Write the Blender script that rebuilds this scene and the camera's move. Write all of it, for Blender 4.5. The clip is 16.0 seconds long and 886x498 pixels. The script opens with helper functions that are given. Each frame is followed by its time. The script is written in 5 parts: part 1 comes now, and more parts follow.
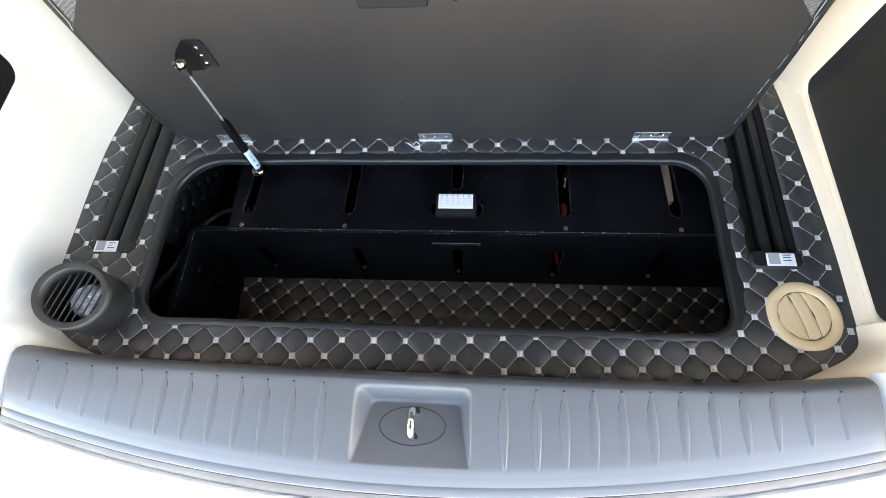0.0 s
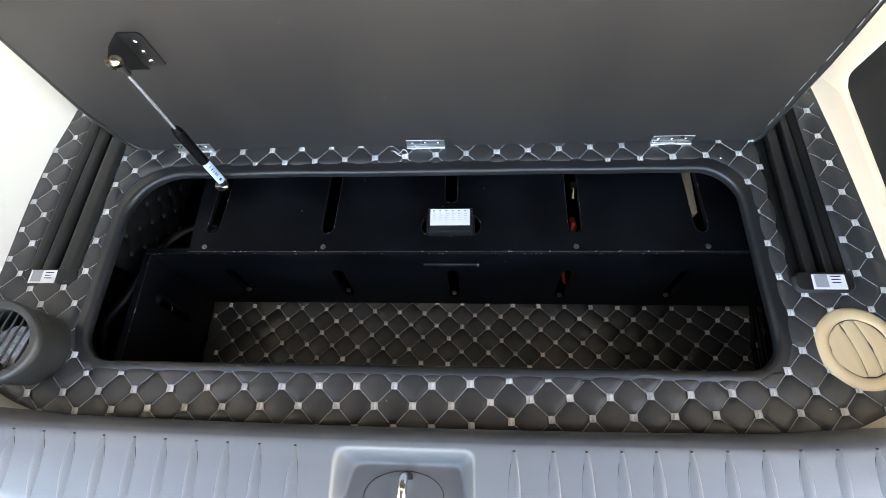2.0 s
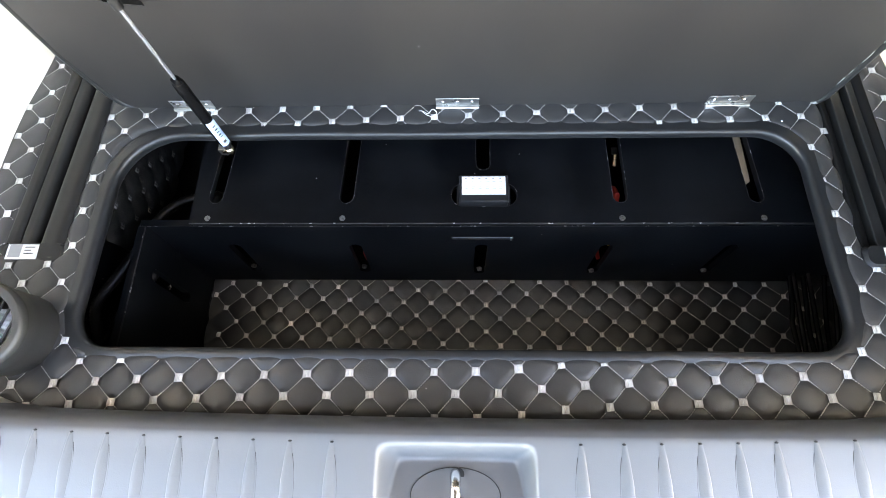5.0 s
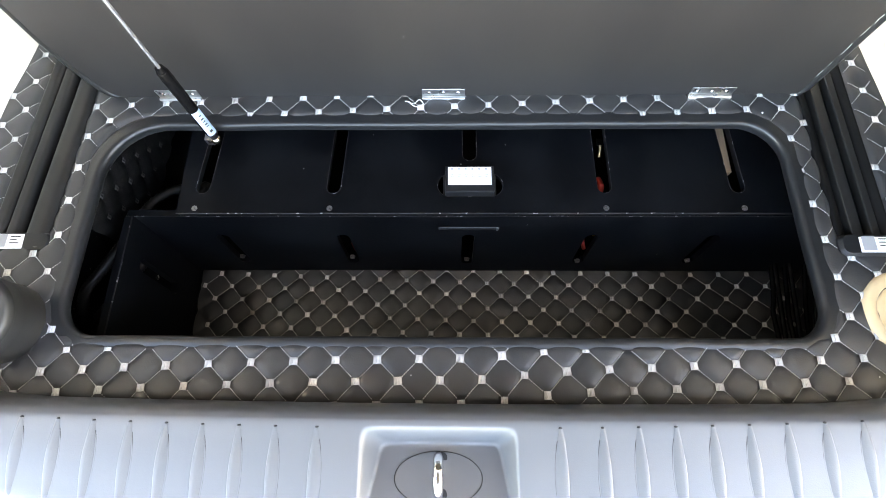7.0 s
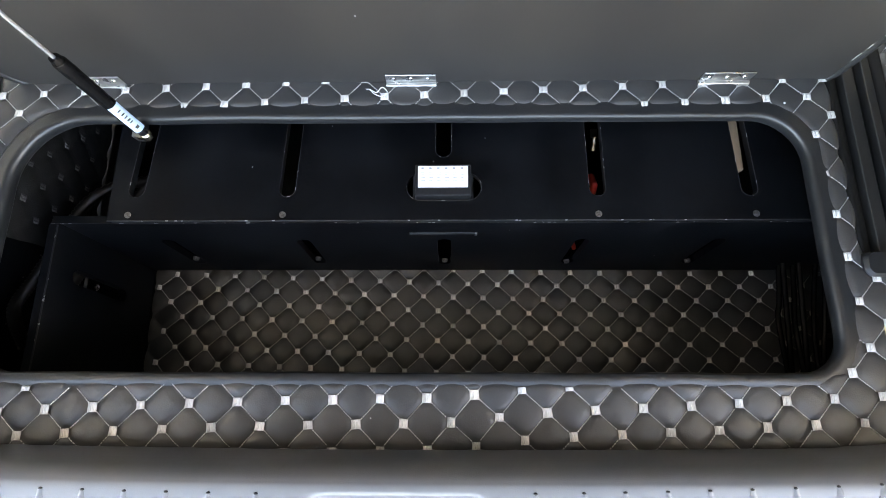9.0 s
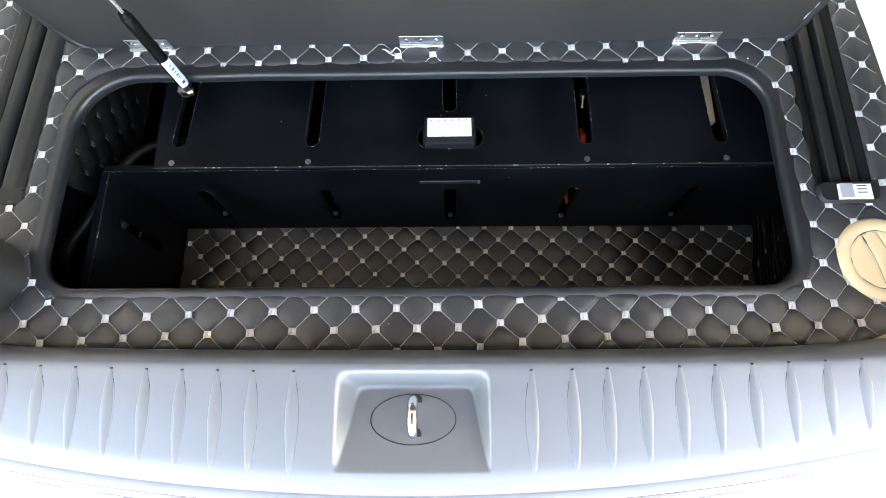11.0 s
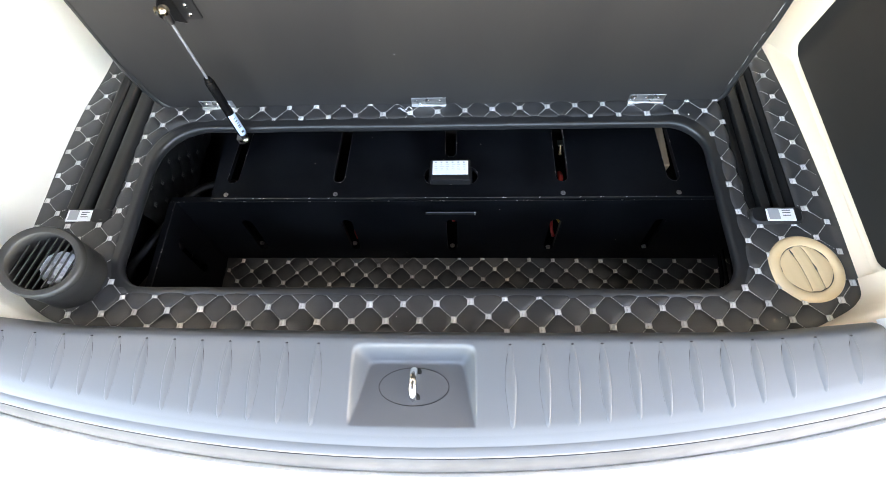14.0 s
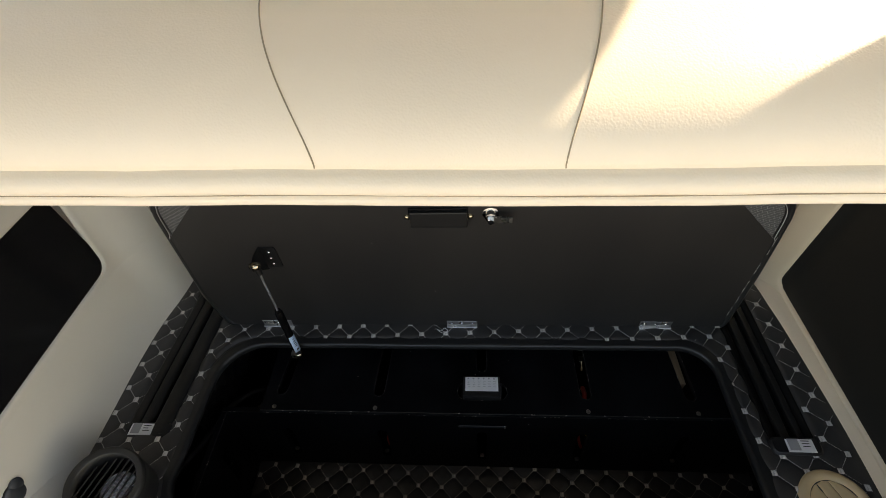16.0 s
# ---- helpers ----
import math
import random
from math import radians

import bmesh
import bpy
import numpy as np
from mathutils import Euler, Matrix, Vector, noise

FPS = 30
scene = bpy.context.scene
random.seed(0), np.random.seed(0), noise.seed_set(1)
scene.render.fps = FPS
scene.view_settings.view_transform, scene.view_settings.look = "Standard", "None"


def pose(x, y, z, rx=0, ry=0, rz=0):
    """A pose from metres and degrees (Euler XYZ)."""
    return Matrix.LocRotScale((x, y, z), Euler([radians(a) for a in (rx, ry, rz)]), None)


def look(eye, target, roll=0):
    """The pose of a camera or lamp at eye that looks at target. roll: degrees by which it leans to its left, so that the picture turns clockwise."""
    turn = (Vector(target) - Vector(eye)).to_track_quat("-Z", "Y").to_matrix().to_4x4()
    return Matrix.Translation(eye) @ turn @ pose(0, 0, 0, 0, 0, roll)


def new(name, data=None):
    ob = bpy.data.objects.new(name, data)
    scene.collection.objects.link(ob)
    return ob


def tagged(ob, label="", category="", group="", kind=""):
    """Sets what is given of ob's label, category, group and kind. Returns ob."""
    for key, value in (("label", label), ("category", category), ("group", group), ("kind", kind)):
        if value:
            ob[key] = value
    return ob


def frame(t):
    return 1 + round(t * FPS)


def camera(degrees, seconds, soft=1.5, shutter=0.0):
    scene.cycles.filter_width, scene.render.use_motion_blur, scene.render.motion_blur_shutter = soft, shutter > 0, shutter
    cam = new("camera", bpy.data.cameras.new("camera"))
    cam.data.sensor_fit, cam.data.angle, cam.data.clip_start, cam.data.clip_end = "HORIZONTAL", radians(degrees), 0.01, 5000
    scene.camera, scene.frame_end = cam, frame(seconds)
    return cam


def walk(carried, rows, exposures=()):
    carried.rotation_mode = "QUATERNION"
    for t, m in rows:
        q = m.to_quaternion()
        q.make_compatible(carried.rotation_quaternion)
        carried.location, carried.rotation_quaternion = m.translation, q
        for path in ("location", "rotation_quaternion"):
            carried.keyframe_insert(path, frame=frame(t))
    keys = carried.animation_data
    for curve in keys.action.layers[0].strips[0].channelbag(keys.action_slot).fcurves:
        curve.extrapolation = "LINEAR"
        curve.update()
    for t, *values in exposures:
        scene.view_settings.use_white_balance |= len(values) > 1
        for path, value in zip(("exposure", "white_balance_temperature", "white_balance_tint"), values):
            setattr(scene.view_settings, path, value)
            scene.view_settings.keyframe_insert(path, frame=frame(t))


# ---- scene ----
cam = camera(88.3, 16.0, soft=0.5)
PATH = [
    (0, (0.063, 0.045, 0.687), (-0.112, 0.79, -1.16), -11.3),
    (0.5, (0.08, 0.053, 0.713), (-0.103, 0.81, -1.129), -11.6),
    (1, (0.067, 0.063, 0.683), (-0.107, 0.828, -1.157), -11.0),
    (1.5, (0.056, 0.097, 0.634), (-0.101, 0.859, -1.208), -10.6),
    (2, (0.052, 0.115, 0.604), (-0.089, 0.866, -1.244), -9.9),
    (2.5, (0.032, 0.115, 0.577), (-0.093, 0.844, -1.281), -9.2),
    (3, (0.018, 0.117, 0.546), (-0.089, 0.83, -1.32), -8.1),
    (3.5, (0.01, 0.123, 0.551), (-0.086, 0.818, -1.322), -7.5),
    (4, (0.0, 0.132, 0.548), (-0.081, 0.812, -1.331), -6.6),
    (6.3, (-0.042, 0.131, 0.541), (-0.092, 0.774, -1.352), -3.8),
    (6.5, (-0.035, 0.129, 0.54), (-0.08, 0.774, -1.352), -3.5),
    (7, (-0.013, 0.125, 0.549), (-0.052, 0.754, -1.349), -3.3),
    (7.5, (0.003, 0.131, 0.555), (-0.039, 0.714, -1.357), -3.8),
    (8, (0.01, 0.173, 0.534), (-0.035, 0.701, -1.394), -4.8),
    (8.5, (0.02, 0.208, 0.511), (-0.019, 0.686, -1.431), -4.7),
    (9, (0.02, 0.217, 0.494), (-0.007, 0.66, -1.456), -3.5),
    (9.5, (0.024, 0.204, 0.497), (0.003, 0.636, -1.456), -2.6),
    (10, (0.021, 0.167, 0.524), (0.001, 0.61, -1.426), -2.6),
    (10.2, (0.019, 0.153, 0.532), (-0.007, 0.601, -1.417), -3.4),
    (12.3, (0.009, 0.069, 0.559), (-0.027, 0.68, -1.345), -3.7),
    (12.5, (0.008, 0.07, 0.573), (-0.028, 0.699, -1.325), -3.6),
    (13, (0.003, 0.07, 0.58), (-0.045, 0.745, -1.302), -4.1),
    (13.5, (0.018, 0.038, 0.601), (-0.053, 0.769, -1.259), -5.1),
    (14, (0.036, -0.017, 0.635), (-0.055, 0.778, -1.198), -6.0),
    (14.5, (0.042, -0.041, 0.655), (-0.073, 0.913, -1.099), -6.1),
    (15, (0.03, -0.045, 0.699), (-0.098, 1.081, -0.948), -5.4),
    (15.5, (0.019, -0.016, 0.74), (-0.121, 1.247, -0.804), -5.0),
    (16, (0.004, 0.026, 0.775), (-0.141, 1.383, -0.686), -4.9),
]
EXPOSURES = [(0, 4.15, 8100, 14), (1, 4.1, 8200, 14), (3, 4.55, 8300, 14), (7, 4.9, 8500, 14), (9, 4.75, 8650, 14), (10, 4.85, 8600, 14), (13, 4.7, 8300, 14), (14.5, 4.3, 8300, 14), (15, 4.08, 8300, 14), (15.5, 3.3, 8300, 14), (16, 1.8, 9500, 14)]
walk(cam, [(t, look(eye, target, roll)) for t, eye, target, roll in PATH], EXPOSURES)

# ---- world, sun and exposure ----
world = bpy.data.worlds.new("sky")
scene.world = world
world.use_nodes = True
wn = world.node_tree
sky = wn.nodes.new("ShaderNodeTexSky")
sky.sky_type, sky.sun_disc = "NISHITA", False
SUN_ELEV, SUN_AZ = 31.0, 64.0          # degrees; azimuth clockwise from +y (the car's nose)
sky.sun_elevation, sky.sun_rotation = radians(SUN_ELEV), radians(SUN_AZ)
sky.air_density, sky.dust_density, sky.ozone_density = 1.0, 1.5, 0.6
wn.nodes["Background"].inputs["Strength"].default_value = 0.15
wn.links.new(sky.outputs["Color"], wn.nodes["Background"].inputs["Color"])

sun = new("sun", bpy.data.lights.new("sun", "SUN"))
sun.data.energy, sun.data.angle, sun.data.color = 3.5, radians(0.5), (1.0, 0.95, 0.88)
_a, _e = radians(SUN_AZ), radians(SUN_ELEV)
_d = Vector((math.sin(_a) * math.cos(_e), math.cos(_a) * math.cos(_e), math.sin(_e)))
sun.matrix_world = look(_d * 6, (0, 0, 0))


# ---- materials ----
def mat(name, color, rough=0.5, metal=0.0, grain=0.0, grain_scale=400.0, stain=0.0, stain_scale=6.0, tint=None, coat=0.0, spec=None, per_object=0.0, stretch=None):
    """A procedural surface: colour with stains at a large scale, roughness that wanders, and fine relief (grain, in metres)."""
    m = bpy.data.materials.new(name)
    m.use_nodes = True
    nt = m.node_tree
    N, L = nt.nodes, nt.links
    b = N["Principled BSDF"]
    b.inputs["Metallic"].default_value = metal
    b.inputs["Coat Weight"].default_value = coat
    b.inputs["Coat Roughness"].default_value = 0.15
    if spec is not None:
        b.inputs["Specular IOR Level"].default_value = spec
    co = N.new("ShaderNodeTexCoord")
    mp = N.new("ShaderNodeMapping")
    if stretch:
        mp.inputs["Scale"].default_value = stretch
    L.new(co.outputs["Object"], mp.inputs["Vector"])
    big = N.new("ShaderNodeTexNoise")
    big.inputs["Scale"].default_value, big.inputs["Detail"].default_value = stain_scale, 6
    L.new(mp.outputs["Vector"], big.inputs["Vector"])
    fine = N.new("ShaderNodeTexNoise")
    fine.inputs["Scale"].default_value, fine.inputs["Detail"].default_value = grain_scale, 3
    L.new(mp.outputs["Vector"], fine.inputs["Vector"])
    mix = N.new("ShaderNodeMix")
    mix.data_type = "RGBA"
    c2 = tint if tint else tuple(c * (1 - stain) for c in color)
    mix.inputs["A"].default_value, mix.inputs["B"].default_value = (*color, 1), (*c2, 1)
    ramp = N.new("ShaderNodeMapRange")
    ramp.inputs["From Min"].default_value, ramp.inputs["From Max"].default_value = 0.38, 0.68
    L.new(big.outputs["Fac"], ramp.inputs["Value"])
    L.new(ramp.outputs["Result"], mix.inputs["Factor"])
    out = mix.outputs["Result"]
    if per_object:
        info = N.new("ShaderNodeObjectInfo")
        hsv = N.new("ShaderNodeHueSaturation")
        mr = N.new("ShaderNodeMapRange")
        mr.inputs["To Min"].default_value, mr.inputs["To Max"].default_value = 1 - per_object, 1 + per_object
        L.new(info.outputs["Random"], mr.inputs["Value"])
        L.new(mr.outputs["Result"], hsv.inputs["Value"])
        L.new(out, hsv.inputs["Color"])
        out = hsv.outputs["Color"]
    L.new(out, b.inputs["Base Color"])
    rr = N.new("ShaderNodeMapRange")
    rr.inputs["To Min"].default_value, rr.inputs["To Max"].default_value = max(0.02, rough * 0.82), min(1, rough * 1.18)
    L.new(big.outputs["Fac"], rr.inputs["Value"])
    L.new(rr.outputs["Result"], b.inputs["Roughness"])
    if grain:
        bp = N.new("ShaderNodeBump")
        bp.inputs["Strength"].default_value, bp.inputs["Distance"].default_value = 1.0, grain
        L.new(fine.outputs["Fac"], bp.inputs["Height"])
        L.new(bp.outputs["Normal"], b.inputs["Normal"])
    return m


def leather(name, color, rough, depth, scale, stain=0.1):
    """Leatherette: cells of pebble grain over a wandering colour."""
    m = mat(name, color, rough, grain=0.0, stain=stain, stain_scale=5)
    nt = m.node_tree
    N, L = nt.nodes, nt.links
    co = N.new("ShaderNodeTexCoord")
    vo = N.new("ShaderNodeTexVoronoi")
    vo.inputs["Scale"].default_value = scale
    vo.feature = "SMOOTH_F1"
    L.new(co.outputs["Object"], vo.inputs["Vector"])
    bp = N.new("ShaderNodeBump")
    bp.inputs["Strength"].default_value, bp.inputs["Distance"].default_value = 0.8, depth
    bp.invert = True
    L.new(vo.outputs["Distance"], bp.inputs["Height"])
    L.new(bp.outputs["Normal"], N["Principled BSDF"].inputs["Normal"])
    return m


def specks(m, scale, size, color, share):
    """Sparse pale grains of dust or chipped paint on a surface; share of the cells that carry one."""
    nt = m.node_tree
    N, L = nt.nodes, nt.links
    b = N["Principled BSDF"]
    src = b.inputs["Base Color"].links[0].from_socket
    co, vo = N.new("ShaderNodeTexCoord"), N.new("ShaderNodeTexVoronoi")
    vo.inputs["Scale"].default_value = scale
    L.new(co.outputs["Object"], vo.inputs["Vector"])
    sep = N.new("ShaderNodeSeparateColor")
    L.new(vo.outputs["Color"], sep.inputs["Color"])
    near, pick, both = N.new("ShaderNodeMath"), N.new("ShaderNodeMath"), N.new("ShaderNodeMath")
    near.operation, near.inputs[1].default_value = "LESS_THAN", size * scale
    pick.operation, pick.inputs[1].default_value = "LESS_THAN", share
    both.operation = "MULTIPLY"
    L.new(vo.outputs["Distance"], near.inputs[0])
    L.new(sep.outputs["Red"], pick.inputs[0])
    L.new(near.outputs["Value"], both.inputs[0])
    L.new(pick.outputs["Value"], both.inputs[1])
    mix = N.new("ShaderNodeMix")
    mix.data_type = "RGBA"
    mix.inputs["B"].default_value = (*color, 1)
    L.new(src, mix.inputs["A"])
    L.new(both.outputs["Value"], mix.inputs["Factor"])
    L.new(mix.outputs["Result"], b.inputs["Base Color"])
    return m


M_QUILT = leather("black_leatherette", (0.0338, 0.0334, 0.0342), 0.42, 0.00012, 700, 0.15)
M_QUILT.node_tree.nodes["Principled BSDF"].inputs["Specular IOR Level"].default_value = 0.65
M_BIND = leather("black_edge_leatherette", (0.018, 0.0185, 0.0195), 0.34, 0.0001, 800, 0.2)
M_PATCH = mat("silver_thread", (0.64, 0.625, 0.605), 0.5, grain=0.0006, grain_scale=900, stain=0.55, stain_scale=800, per_object=0.12, stretch=(1, 0.16, 1))
M_STITCH = mat("grey_thread", (0.54, 0.53, 0.51), 0.7, stain=0.3, stain_scale=40)
M_LID = specks(mat("charcoal_board", (0.0212, 0.0196, 0.0192), 0.44, grain=0.00006, grain_scale=900, stain=0.4, stain_scale=4.6, tint=(0.0130, 0.0122, 0.0130), stretch=(1.25, 1, 0.55)), 42, 0.0009, (0.5, 0.5, 0.5), 0.035)
# Bluish blotches: smudges, and a mottled sheen put into the colour.
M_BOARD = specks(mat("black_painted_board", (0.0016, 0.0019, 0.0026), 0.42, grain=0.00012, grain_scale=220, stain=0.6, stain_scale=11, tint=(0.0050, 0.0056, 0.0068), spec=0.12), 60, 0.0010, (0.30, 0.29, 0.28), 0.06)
M_RAW = specks(mat("chipped_board_edge", (0.036, 0.035, 0.033), 0.7, stain=0.9, stain_scale=60, tint=(0.008, 0.008, 0.009)), 260, 0.0022, (0.36, 0.34, 0.32), 0.08)
M_SILL = mat("grey_sill_plastic", (0.110, 0.114, 0.121), 0.38, grain=0.00008, grain_scale=800, stain=0.07, stain_scale=3)
M_TRIM = mat("ivory_trim_plastic", (0.69, 0.66, 0.59), 0.5, grain=0.00012, grain_scale=1100, stain=0.05, stain_scale=3)
# Same plastic as M_TRIM, the warm light on this side put into its colour.
M_TRIM_WARM_LIT = mat("warm_lit_ivory_trim", (0.79, 0.64, 0.475), 0.5, grain=0.00012, grain_scale=1100, stain=0.05, stain_scale=3)
M_ROD = mat("satin_zinc_rod", (0.36, 0.37, 0.39), 0.26, 0.6, stain=0.1, stain_scale=60)
M_TAN = mat("beige_trim_plastic", (0.62, 0.50, 0.34), 0.5, grain=0.00012, grain_scale=1100, stain=0.06, stain_scale=3)
M_VENT = mat("beige_vent_plastic", (0.72, 0.53, 0.31), 0.42, grain=0.00008, grain_scale=1200, stain=0.06, stain_scale=8)
M_PAINT = mat("white_car_paint", (0.80, 0.80, 0.79), 0.25, stain=0.03, stain_scale=2, coat=0.6)
M_BLACK = mat("black_plastic", (0.012, 0.012, 0.013), 0.42, grain=0.0001, grain_scale=800, stain=0.2, stain_scale=20, spec=0.35)
M_STRUT = mat("black_enamelled_tube", (0.005, 0.005, 0.0055), 0.22, stain=0.2, stain_scale=30, spec=0.08)
M_RUBBER = mat("black_rubber", (0.009, 0.0088, 0.0086), 0.55, stain=0.3, stain_scale=14, spec=0.08)
M_GAP = mat("grey_gap_strip", (0.060, 0.063, 0.070), 0.6, stain=0.3, stain_scale=14)
# Darker copy of the mat's leatherette: the well's shade is put into its colour.
M_QUILT_SHADED = leather("shaded_black_leatherette", (0.006, 0.006, 0.006), 0.55, 0.0002, 700, 0.2)
M_LOOM = mat("brown_black_loom", (0.006, 0.0055, 0.005), 0.5, stain=0.3, stain_scale=30)
# Darker copy of the silver thread, toned for the same shade.
M_PATCH_SHADED = mat("shaded_silver_thread", (0.055, 0.055, 0.055), 0.6, grain=0.0004, grain_scale=900, stain=0.3, stain_scale=300)
M_CHIP = specks(mat("worn_black_edge", (0.008, 0.008, 0.009), 0.6, stain=0.3, stain_scale=60), 240, 0.0030, (0.24, 0.23, 0.22), 0.09)
M_RAIL = mat("dark_rail_plastic", (0.0145, 0.0140, 0.0135), 0.42, grain=0.00008, grain_scale=500, stain=0.3, stain_scale=25, spec=0.35)
M_CHROME = mat("chrome", (0.75, 0.75, 0.74), 0.14, 1.0, stain=0.15, stain_scale=60)
M_STEEL = mat("brushed_steel", (0.50, 0.50, 0.49), 0.28, 1.0, grain=0.00004, grain_scale=600, stain=0.3, stain_scale=60)
M_SCREW = mat("dulled_screw_steel", (0.42, 0.41, 0.40), 0.30, 1.0, grain=0.0002, grain_scale=700, stain=0.6, stain_scale=400)
M_BRASS = mat("yellow_zinc", (0.62, 0.54, 0.40), 0.22, 1.0, stain=0.25, stain_scale=80)
M_FOIL = mat("aluminium_foil", (0.92, 0.92, 0.93), 0.38, 0.25, grain=0.0025, grain_scale=130, stain=0.2, stain_scale=60)
M_POCKET = mat("dark_grey_pocket", (0.011, 0.0104, 0.0100), 0.5, grain=0.0001, grain_scale=700, stain=0.2, stain_scale=5)
M_GLOSS = mat("black_gloss_panel", (0.010, 0.010, 0.011), 0.16, stain=0.2, stain_scale=6)
M_STOP = mat("blue_grey_stop_plastic", (0.030, 0.036, 0.044), 0.5, grain=0.0001, grain_scale=700, stain=0.2, stain_scale=30)
M_PAPER = mat("white_label_paper", (0.80, 0.80, 0.80), 0.5, stain=0.04, stain_scale=60)
M_INK = mat("black_ink", (0.03, 0.03, 0.03), 0.6)
M_FAINT = mat("pale_grey_ink", (0.34, 0.34, 0.35), 0.6)
M_LATCH = mat("scuffed_grey_plastic", (0.018, 0.018, 0.019), 0.4, stain=0.5, stain_scale=40)
M_BLUE = mat("pale_blue_label", (0.42, 0.55, 0.72), 0.4, stain=0.08, stain_scale=60)
M_RED = mat("red_insulation", (0.45, 0.022, 0.010), 0.4, stain=0.2, stain_scale=60)
M_AMBER = mat("yellow_insulation", (0.50, 0.33, 0.03), 0.4, stain=0.2, stain_scale=60)
M_STRAP = mat("tan_pine_batten", (0.30, 0.21, 0.13), 0.6, grain=0.0003, grain_scale=90, stain=0.35, stain_scale=30, stretch=(4, 0.4, 1))
M_SEAT = leather("cream_leather", (0.90, 0.79, 0.645), 0.45, 0.00018, 620, 0.05)
M_BROWN = mat("dark_brown_cloth", (0.040, 0.033, 0.027), 0.9, grain=0.0004, grain_scale=700, stain=0.2, stain_scale=8)
M_HEAD = mat("cream_headliner_cloth", (0.38, 0.35, 0.30), 0.9, grain=0.0005, grain_scale=500, stain=0.08)
M_GROUND = mat("pale_concrete_paving", (0.42, 0.41, 0.39), 0.85, grain=0.003, grain_scale=60, stain=0.3, stain_scale=1.2)


# ---- geometry helpers ----
def link(name, bm, material, parent=None, label="", smooth=False, sharp=40):
    me = bpy.data.meshes.new(name)
    bmesh.ops.recalc_face_normals(bm, faces=bm.faces)
    bm.to_mesh(me)
    bm.free()
    me.materials.append(material)
    if smooth:
        me.shade_smooth()
        if sharp:
            me.set_sharp_from_angle(angle=radians(sharp))
    ob = new(name, me)
    if parent is not None:
        ob.parent = parent
    if label:
        ob["label"] = label
    return ob


def part(name, bm, material, parent, label="", smooth=False, sharp=40):
    return link(name, bm, material, parent, label, smooth, sharp)


def thing(name, label, category, group="", kind=""):
    return tagged(new(name), label, category, group, kind)


def box(x0, x1, y0, y1, z0, z1, bevel=0.0, seg=2, bm=None, m=None):
    own = bmesh.new()
    bmesh.ops.create_cube(own, size=1)
    bmesh.ops.transform(own, matrix=Matrix.Translation(((x0 + x1) / 2, (y0 + y1) / 2, (z0 + z1) / 2)) @ Matrix.Diagonal((x1 - x0, y1 - y0, z1 - z0, 1)), verts=own.verts)
    if bevel:
        bmesh.ops.bevel(own, geom=own.edges[:], offset=bevel, segments=seg, profile=0.5, affect="EDGES")
    if m is not None:
        bmesh.ops.transform(own, matrix=m, verts=own.verts)
    return merge(bm, own)


def merge(bm, own):
    """Adds own to bm (or returns own where there is none)."""
    if bm is None:
        return own
    me = bpy.data.meshes.new("_tmp")
    own.to_mesh(me)
    own.free()
    bm.from_mesh(me)
    bpy.data.meshes.remove(me)
    return bm


def cyl(p0, p1, r0, r1=None, seg=20, bevel=0.0, bm=None):
    p0, p1 = Vector(p0), Vector(p1)
    own = bmesh.new()
    bmesh.ops.create_cone(own, cap_ends=True, segments=seg, radius1=r0, radius2=r0 if r1 is None else r1, depth=(p1 - p0).length)
    if bevel:
        caps = [e for e in own.edges if sum(len(f.verts) > 4 for f in e.link_faces) == 1]
        bmesh.ops.bevel(own, geom=caps, offset=bevel, segments=2, profile=0.5, affect="EDGES")
    q = (p1 - p0).to_track_quat("Z", "Y").to_matrix().to_4x4()
    bmesh.ops.transform(own, matrix=Matrix.Translation((p0 + p1) / 2) @ q, verts=own.verts)
    return merge(bm, own)


def ball(c, r, seg=16, bm=None, squash=(1, 1, 1)):
    own = bmesh.new()
    bmesh.ops.create_uvsphere(own, u_segments=seg, v_segments=seg // 2 + 1, radius=r)
    bmesh.ops.transform(own, matrix=Matrix.Translation(c) @ Matrix.Diagonal((*squash, 1)), verts=own.verts)
    return merge(bm, own)


def tube(pts, r, seg=8, closed=False, bm=None):
    """A round bar along points."""
    own = bmesh.new()
    pts = [Vector(p) for p in pts]
    n, rings, ref = len(pts), [], Vector((0.13, 0.21, 0.97))
    for k, p in enumerate(pts):
        a = pts[(k - 1) % n] if closed or k else p
        b = pts[(k + 1) % n] if closed or k < n - 1 else p
        d = (b - a).normalized()
        u = d.cross(ref)
        if u.length < 1e-3:
            u = d.cross(Vector((1, 0, 0)))
        u.normalize()
        v = d.cross(u)
        rings.append([own.verts.new(p + r * (math.cos(t) * u + math.sin(t) * v)) for t in [2 * math.pi * i / seg for i in range(seg)]])
    for k in range(n if closed else n - 1):
        a, b = rings[k], rings[(k + 1) % n]
        for i in range(seg):
            own.faces.new((a[i], a[(i + 1) % seg], b[(i + 1) % seg], b[i]))
    if not closed:
        own.faces.new(rings[0])
        own.faces.new(rings[-1])
    return merge(bm, own)


